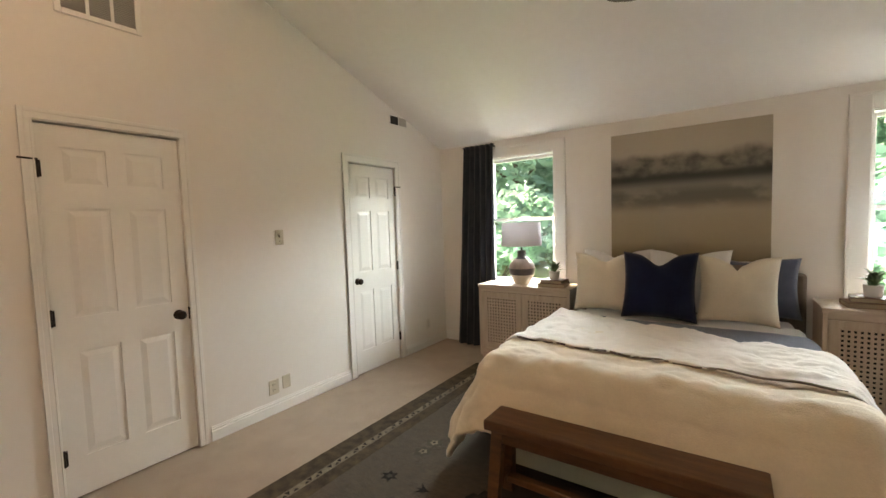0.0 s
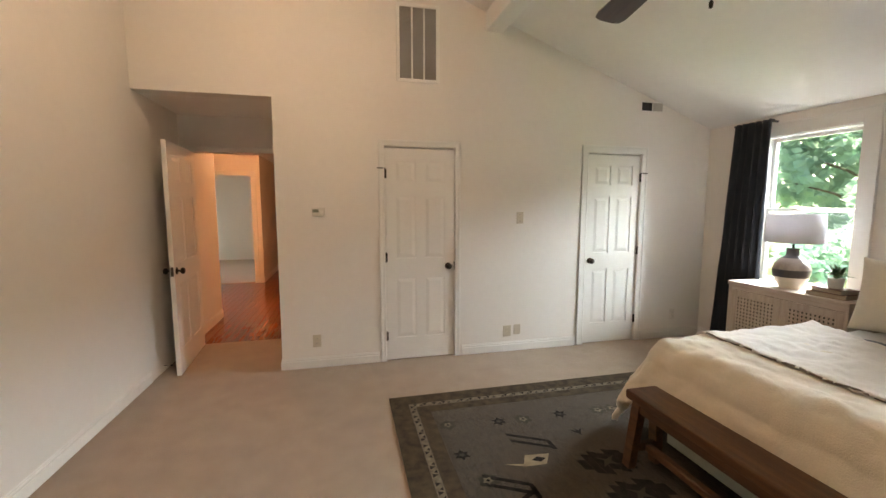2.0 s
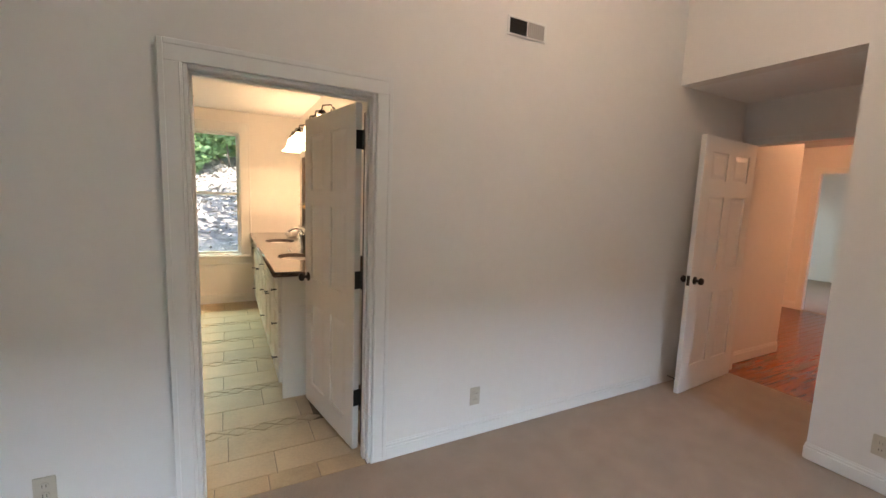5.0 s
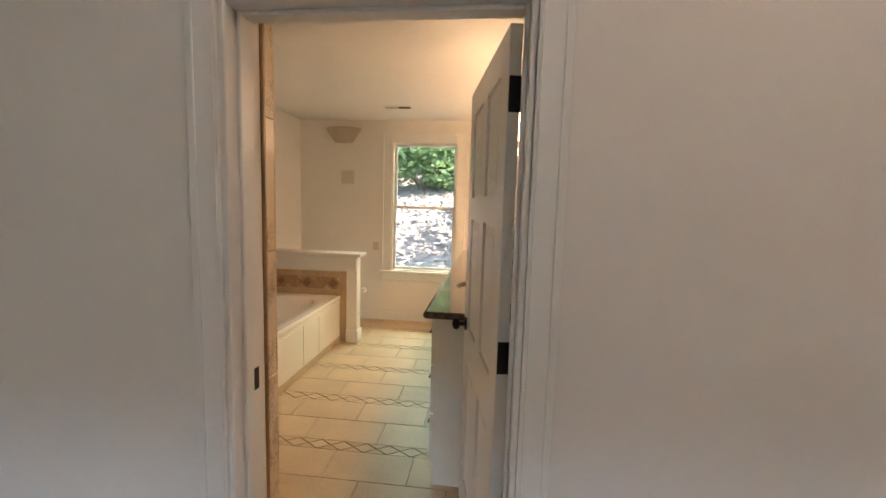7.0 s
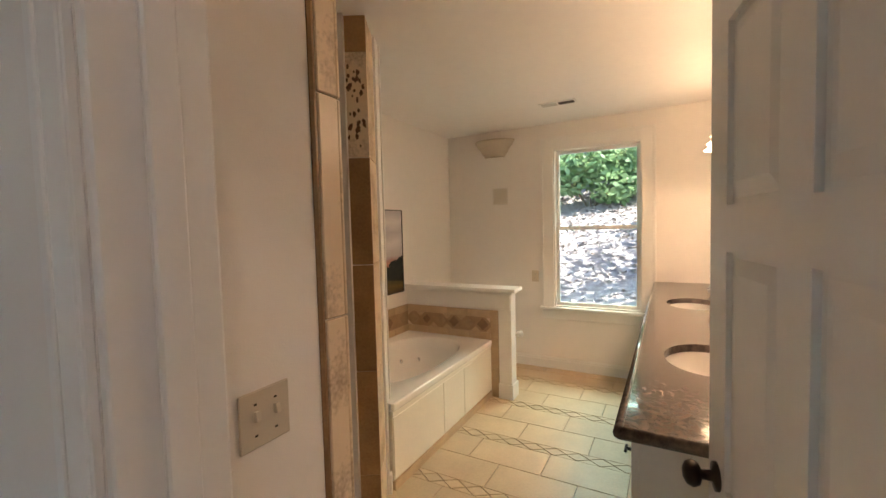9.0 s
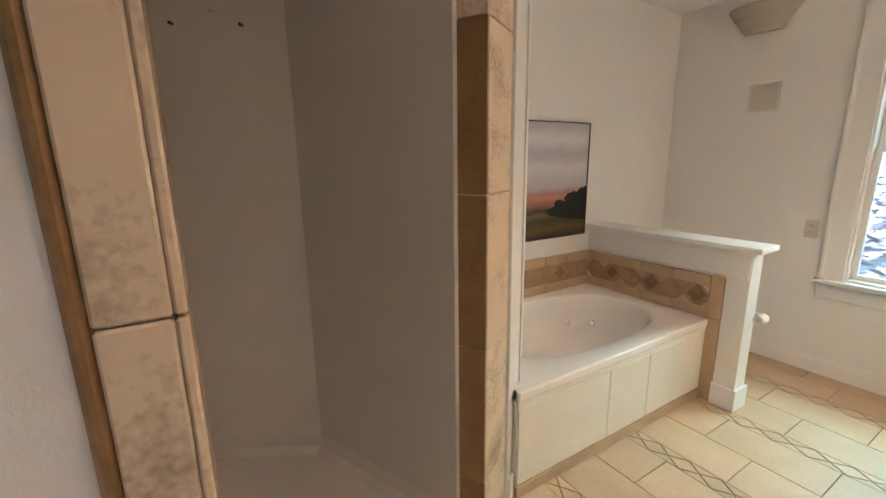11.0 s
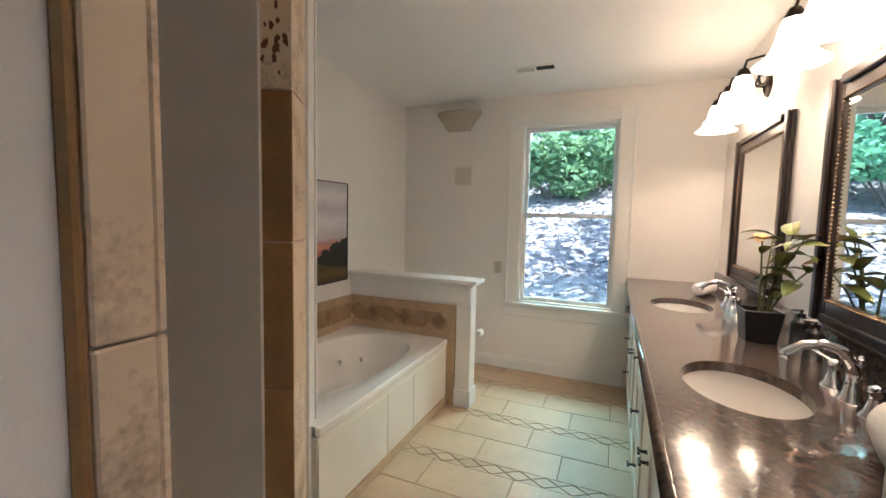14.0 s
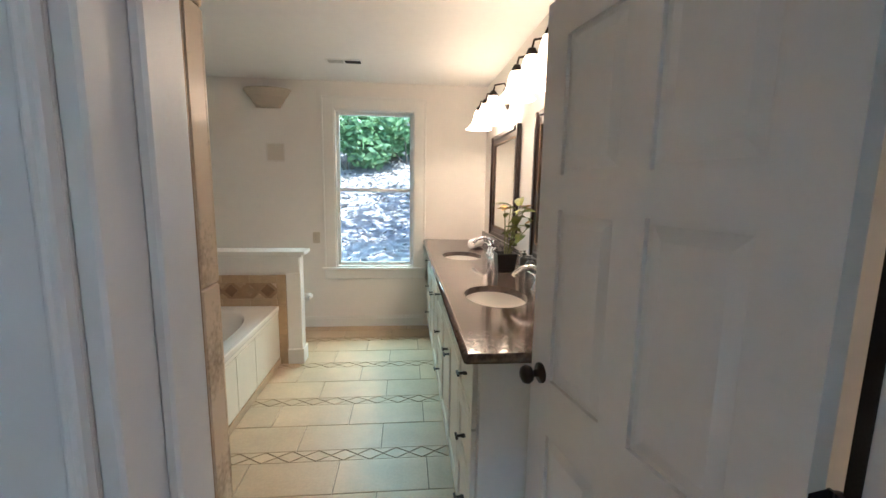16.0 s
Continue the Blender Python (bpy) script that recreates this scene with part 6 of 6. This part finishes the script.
xs = sorted({*np.round(np.concatenate([np.linspace(-400, -30, 12), np.linspace(-30, 30, 61), np.linspace(30, 400, 12)]), 2)})
ys = sorted({*np.round(np.concatenate([np.linspace(-400, -40, 12), np.linspace(-40, 40, 91), np.linspace(40, 400, 12)]), 2)})
gv = [(x, y, ground_z(x, y)) for y in ys for x in xs]
nx = len(xs)
gf = [(j * nx + i, j * nx + i + 1, (j + 1) * nx + i + 1, (j + 1) * nx + i) for j in range(len(ys) - 1) for i in range(nx - 1)]
me = bpy.data.meshes.new("ground")
me.from_pydata(gv, [], gf)
me.materials.append(LAWN)
me.materials.append(LITTER)
for p in me.polygons:
    p.use_smooth = True
    p.material_index = 1 if p.center.y < -5.5 else 0
tagged(new("ground", me), "lawn and leaf-strewn wooded slope", "ground", kind="structure")


def leaves(name, centres, n, size, seed, material, parent):
    """A crown of many small folded leaves in clumps round the given centres (x, y, z, radius)."""
    rg = np.random.default_rng(seed)
    c = np.array(centres)
    pick = rg.choice(len(c), n, p=c[:, 3] ** 2 / (c[:, 3] ** 2).sum())
    d = rg.normal(size=(n, 3))
    d /= np.linalg.norm(d, axis=1)[:, None]
    pos = c[pick, :3] + d * (c[pick, 3] * rg.uniform(.35, 1, n) ** .6)[:, None] * np.array([1, 1, .75])
    a = rg.normal(size=(n, 3)) * np.array([1, 1, .55])
    a /= np.linalg.norm(a, axis=1)[:, None]
    b = np.cross(a, rg.normal(size=(n, 3)))
    b /= np.linalg.norm(b, axis=1)[:, None]
    s = (size * rg.uniform(.6, 1.4, n))[:, None]
    v = np.stack([pos - a * s, pos + b * s * .45, pos + a * s, pos - b * s * .45], 1).reshape(-1, 3)
    me = bpy.data.meshes.new(name)
    me.from_pydata(v.tolist(), [], np.arange(4 * n).reshape(-1, 4).tolist())
    me.materials.append(material)
    ob = new(name, me)
    ob.parent = parent
    return ob


def tree(x, y, h, r, seed, n, size, material, label, low=.35):
    z0 = ground_z(x, y)
    t = thing("tree", pose(x, y, z0), label, "tree", "trees round the house")
    rs = random.Random(seed)
    lean = rs.uniform(-.3, .3)
    b = bmnew()
    tube(b, [(0, 0, -.2), (.05 * lean, 0, h * .2), (lean * .5, .1, h * .5), (lean, .15, h * .82)], [.05 * h * .5, .035 * h * .5, .022 * h * .5, .008 * h * .5], 10)
    cs = [(lean, .15, h * .85, r * .55)] + [(lean * q, .1, h * q, r * .6) for q in (low + .08, .48, .66)]
    for k in range(9):
        a, z = rs.uniform(0, 6.283), h * rs.uniform(low, .85)
        e = r * rs.uniform(.55, 1)
        f = z / h
        tip = (lean * f + e * math.cos(a), e * math.sin(a), z + rs.uniform(.0, .25) * r)
        tube(b, [(lean * f * .9, .1 * f, z - .35 * r), (lean * f + .5 * e * math.cos(a), .5 * e * math.sin(a), z - .05 * r), tip], [.016 * h * .5, .010 * h * .5, .003 * h], 6)
        cs.append((*tip, r * rs.uniform(.30, .55)))
    part("trunk", b, BARK, t, "grey-brown trunk and limbs")
    leaves("crown", cs, n, size, seed, material, t)
    return t


def shrub(x, y, h, r, seed, n, size, material, label):
    t = thing("shrub", pose(x, y, ground_z(x, y)), label, "shrub", "shrubs round the house")
    rs = random.Random(seed)
    b = bmnew()
    cs = []
    for k in range(6):
        a = rs.uniform(0, 6.283)
        tip = (r * .6 * math.cos(a), r * .6 * math.sin(a), h * rs.uniform(.35, .85))
        tube(b, [(.05 * math.cos(a), .05 * math.sin(a), -.1), (tip[0] * .6, tip[1] * .6, tip[2] * .5), tip], [.03, .02, .008], 6)
        cs.append((*tip, r * rs.uniform(.4, .65)))
    part("branches", b, BARK, t, "thin brown branches")
    leaves("foliage", cs, n, size, seed + 50, material, t)
    return t


def litter(x0, x1, y0, y1, n, seed):
    """Fallen leaves and twigs scattered over the slope."""
    rg = np.random.default_rng(seed)
    x, y = rg.uniform(x0, x1, n), rg.uniform(y0, y1, n)
    a, w, up = rg.uniform(0, 6.283, n), rg.uniform(.03, .10, n), rg.uniform(-.05, .09, n)
    verts = []
    for k in range(n):
        c, s_, z = math.cos(a[k]) * w[k], math.sin(a[k]) * w[k], ground_z(x[k], y[k]) + .025
        verts += [(x[k] - c, y[k] - s_, z), (x[k] + s_ * .5, y[k] - c * .5, z + up[k] * .4), (x[k] + c, y[k] + s_, z + up[k]), (x[k] - s_ * .5, y[k] + c * .5, z + up[k] * .3)]
    me = bpy.data.meshes.new("fallen_leaves")
    me.from_pydata(verts, [], np.arange(4 * n).reshape(-1, 4).tolist())
    me.materials.append(DEADLEAF)
    tagged(new("fallen_leaves", me), "dry fallen leaves and twigs strewn over the slope", "leaf litter", kind="stuff")


litter(-3.5, 6.5, -15.5, -6.3, 9000, 3)
# the wooded hill behind the bathroom
for k, (x, y, h, r) in enumerate(((1.6, -17.5, 7.5, 3.0), (5.2, -16.5, 8.5, 3.2), (-2.6, -18.5, 8.0, 3.2), (3.4, -22, 10, 4.0), (-.6, -24, 10, 4.0), (8.5, -20, 9, 3.8), (-7, -20, 9.5, 3.8))):
    tree(x, y, h, r, 20 + k, 5200, .20, FOL if k % 2 else FOLY, "leafy green tree on the wooded hill", .25)
for k, (x, y, h, r) in enumerate(((2.2, -14.2, 1.7, 1.3), (4.4, -13.6, 2.0, 1.4), (.3, -15.0, 1.8, 1.4), (6.6, -14.5, 2.2, 1.5), (-1.8, -14.4, 1.9, 1.4))):
    shrub(x, y, h, r, 40 + k, 2200, .13, FOL if k % 2 else FOLY, "sunlit green shrub on the hill")
# two trees out of view, added only to break the sun into flecks
for k, (x, y, h, r) in enumerate(((-4.4, -8.2, 8.4, 3.0), (-6.6, -10.2, 10.2, 3.2))):
    tree(x, y, h, r, 90 + k, 2700, .15, FOL, "unseen open-crowned tree added to dapple the hill with shade", .55)
# the garden behind the bedroom
for k, (x, y, h, r) in enumerate(((-6.5, 15, 8, 3.2), (-3.0, 18, 9, 3.6), (.8, 17, 8.5, 3.2), (3.8, 13.5, 7.5, 2.8), (-10.5, 20, 10, 4.2), (6.5, 18, 9.5, 3.8))):
    tree(x, y, h, r, 60 + k, 8000, .21, GARDEN, "leafy garden tree behind the lawn", .08)
for k, (x, y, h, r) in enumerate(((2.2, 8.4, 2.9, 1.15), (3.6, 9.2, 3.0, 1.2), (-5.6, 11.5, 1.5, 1.2), (-3.4, 12.4, 1.4, 1.1))):
    shrub(x, y, h, r, 80 + k, 1900, .15, GARDEN, "tall light green shrub outside the bedroom window" if k < 2 else "round green garden shrub")

# ---- pieces of the floors ----
cache = {}


def tile_mesh(w, d, material, h=.010):
    key = (round(w, 3), round(d, 3), material.name)
    if key not in cache:
        bmx = bmesh.new()
        e = .002
        lo = [bmx.verts.new(p) for p in ((0, 0, -h), (w, 0, -h), (w, d, -h), (0, d, -h))]
        mi = [bmx.verts.new(p) for p in ((0, 0, -e), (w, 0, -e), (w, d, -e), (0, d, -e))]
        hi = [bmx.verts.new(p) for p in ((e, e, 0), (w - e, e, 0), (w - e, d - e, 0), (e, d - e, 0))]
        for p, q in ((lo, mi), (mi, hi)):
            for k in range(4):
                bmx.faces.new([p[k], p[(k + 1) % 4], q[(k + 1) % 4], q[k]])
        bmx.faces.new(hi)
        m = bpy.data.meshes.new("tile")
        bmx.to_mesh(m)
        bmx.free()
        m.materials.append(material)
        cache[key] = m
    return cache[key]


def lay(name, parent, x0, x1, y0, y1, material, z=0.0, gap=.0035):
    if x1 - x0 > .02 and y1 - y0 > .02:
        share(name, tile_mesh(x1 - x0 - gap, y1 - y0 - gap, material), parent, pose(x0 + gap / 2, y0 + gap / 2, z + random.uniform(-.0006, .0004)))


FX0, FX1 = -.05, BE
BH = .092
bands = [-1.765 - .594 * k for k in range(6)]
for i, yc in enumerate(bands):
    top_y = yc - BH / 2
    for r in range(2):
        ya = top_y - .251 * r
        yb = max(ya - .251, BY1 + .135)
        x = (.03 if r == 0 else .245) - .47
        while x < FX1:
            lay("tile", FLOOR_BATH, max(x, FX0), min(x + .47, FX1), yb, ya, TRAV)
            x += .47
for r in range(2):      # rows between the door and the first band
    ya = bands[0] + BH / 2 + .251 * r
    x = -.47 + .235 * r
    while x < .9:
        lay("tile", FLOOR_BATH, max(x, BW + .02), x + .47, ya, min(ya + .251, BY0 + .002), TRAV)
        x += .47
for k in range(4):      # threshold and the border along the window wall
    lay("tile", FLOOR_BATH, BD[0] + .02 + k * .25, min(BD[0] + .02 + k * .25 + .25, BD[1] - .02), BY0 + .002, S - .002, TRAVB)
for k in range(6):
    lay("tile", FLOOR_BATH, FX0 + k * .40, min(FX0 + k * .40 + .40, FX1), BY1 + .002, BY1 + .135, TRAVB)


def poly_mesh(name, pts, material, h=.010):
    bmx = bmesh.new()
    prism(bmx, pts, "z", -h, 0)
    m = bpy.data.meshes.new(name)
    bmx.to_mesh(m)
    bmx.free()
    m.materials.append(material)
    return m


dw, dh, g = .072, BH / 2, .0052
DIAM = poly_mesh("diamond_tile", [(-dw + g, 0), (0, -dh + g), (dw - g, 0), (0, dh - g)], TRAV)
TRIU = poly_mesh("triangle_tile", [(-dw + g * 1.6, dh - .001), (0, g), (dw - g * 1.6, dh - .001)], TRAV)
TRID = poly_mesh("triangle_tile", [(-dw + g * 1.6, -dh + .001), (dw - g * 1.6, -dh + .001), (0, -g)], TRAV)
for yc in bands:
    x = -.02
    while x < (1.42 if yc > -4.2 else BE - .1):
        share("diamond_tile", DIAM, FLOOR_BATH, pose(x, yc, -.001))
        share("triangle_tile", TRIU, FLOOR_BATH, pose(x + dw, yc, -.001))
        share("triangle_tile", TRID, FLOOR_BATH, pose(x + dw, yc, -.001))
        x += 2 * dw
rs = random.Random(5)
for r in range(36):      # hall boards
    y0 = -2.9 + r * .0825
    x = -7.3 - rs.uniform(0, 1.2) if y0 < -1.1 else -9.3 - rs.uniform(0, 1.2)
    end = -7.3 if y0 < -1.1 else -9.3
    while x < RX - .02:
        ln = rs.choice((.9, 1.3, 1.6))
        a, b = max(x, end), min(x + ln, RX - .02)
        if b - a > .05:
            share("plank", tile_mesh(round(b - a, 2) - .0015, .081, WOODF, .012), FLOOR_HALL, pose(a, y0, 0))
        x += ln
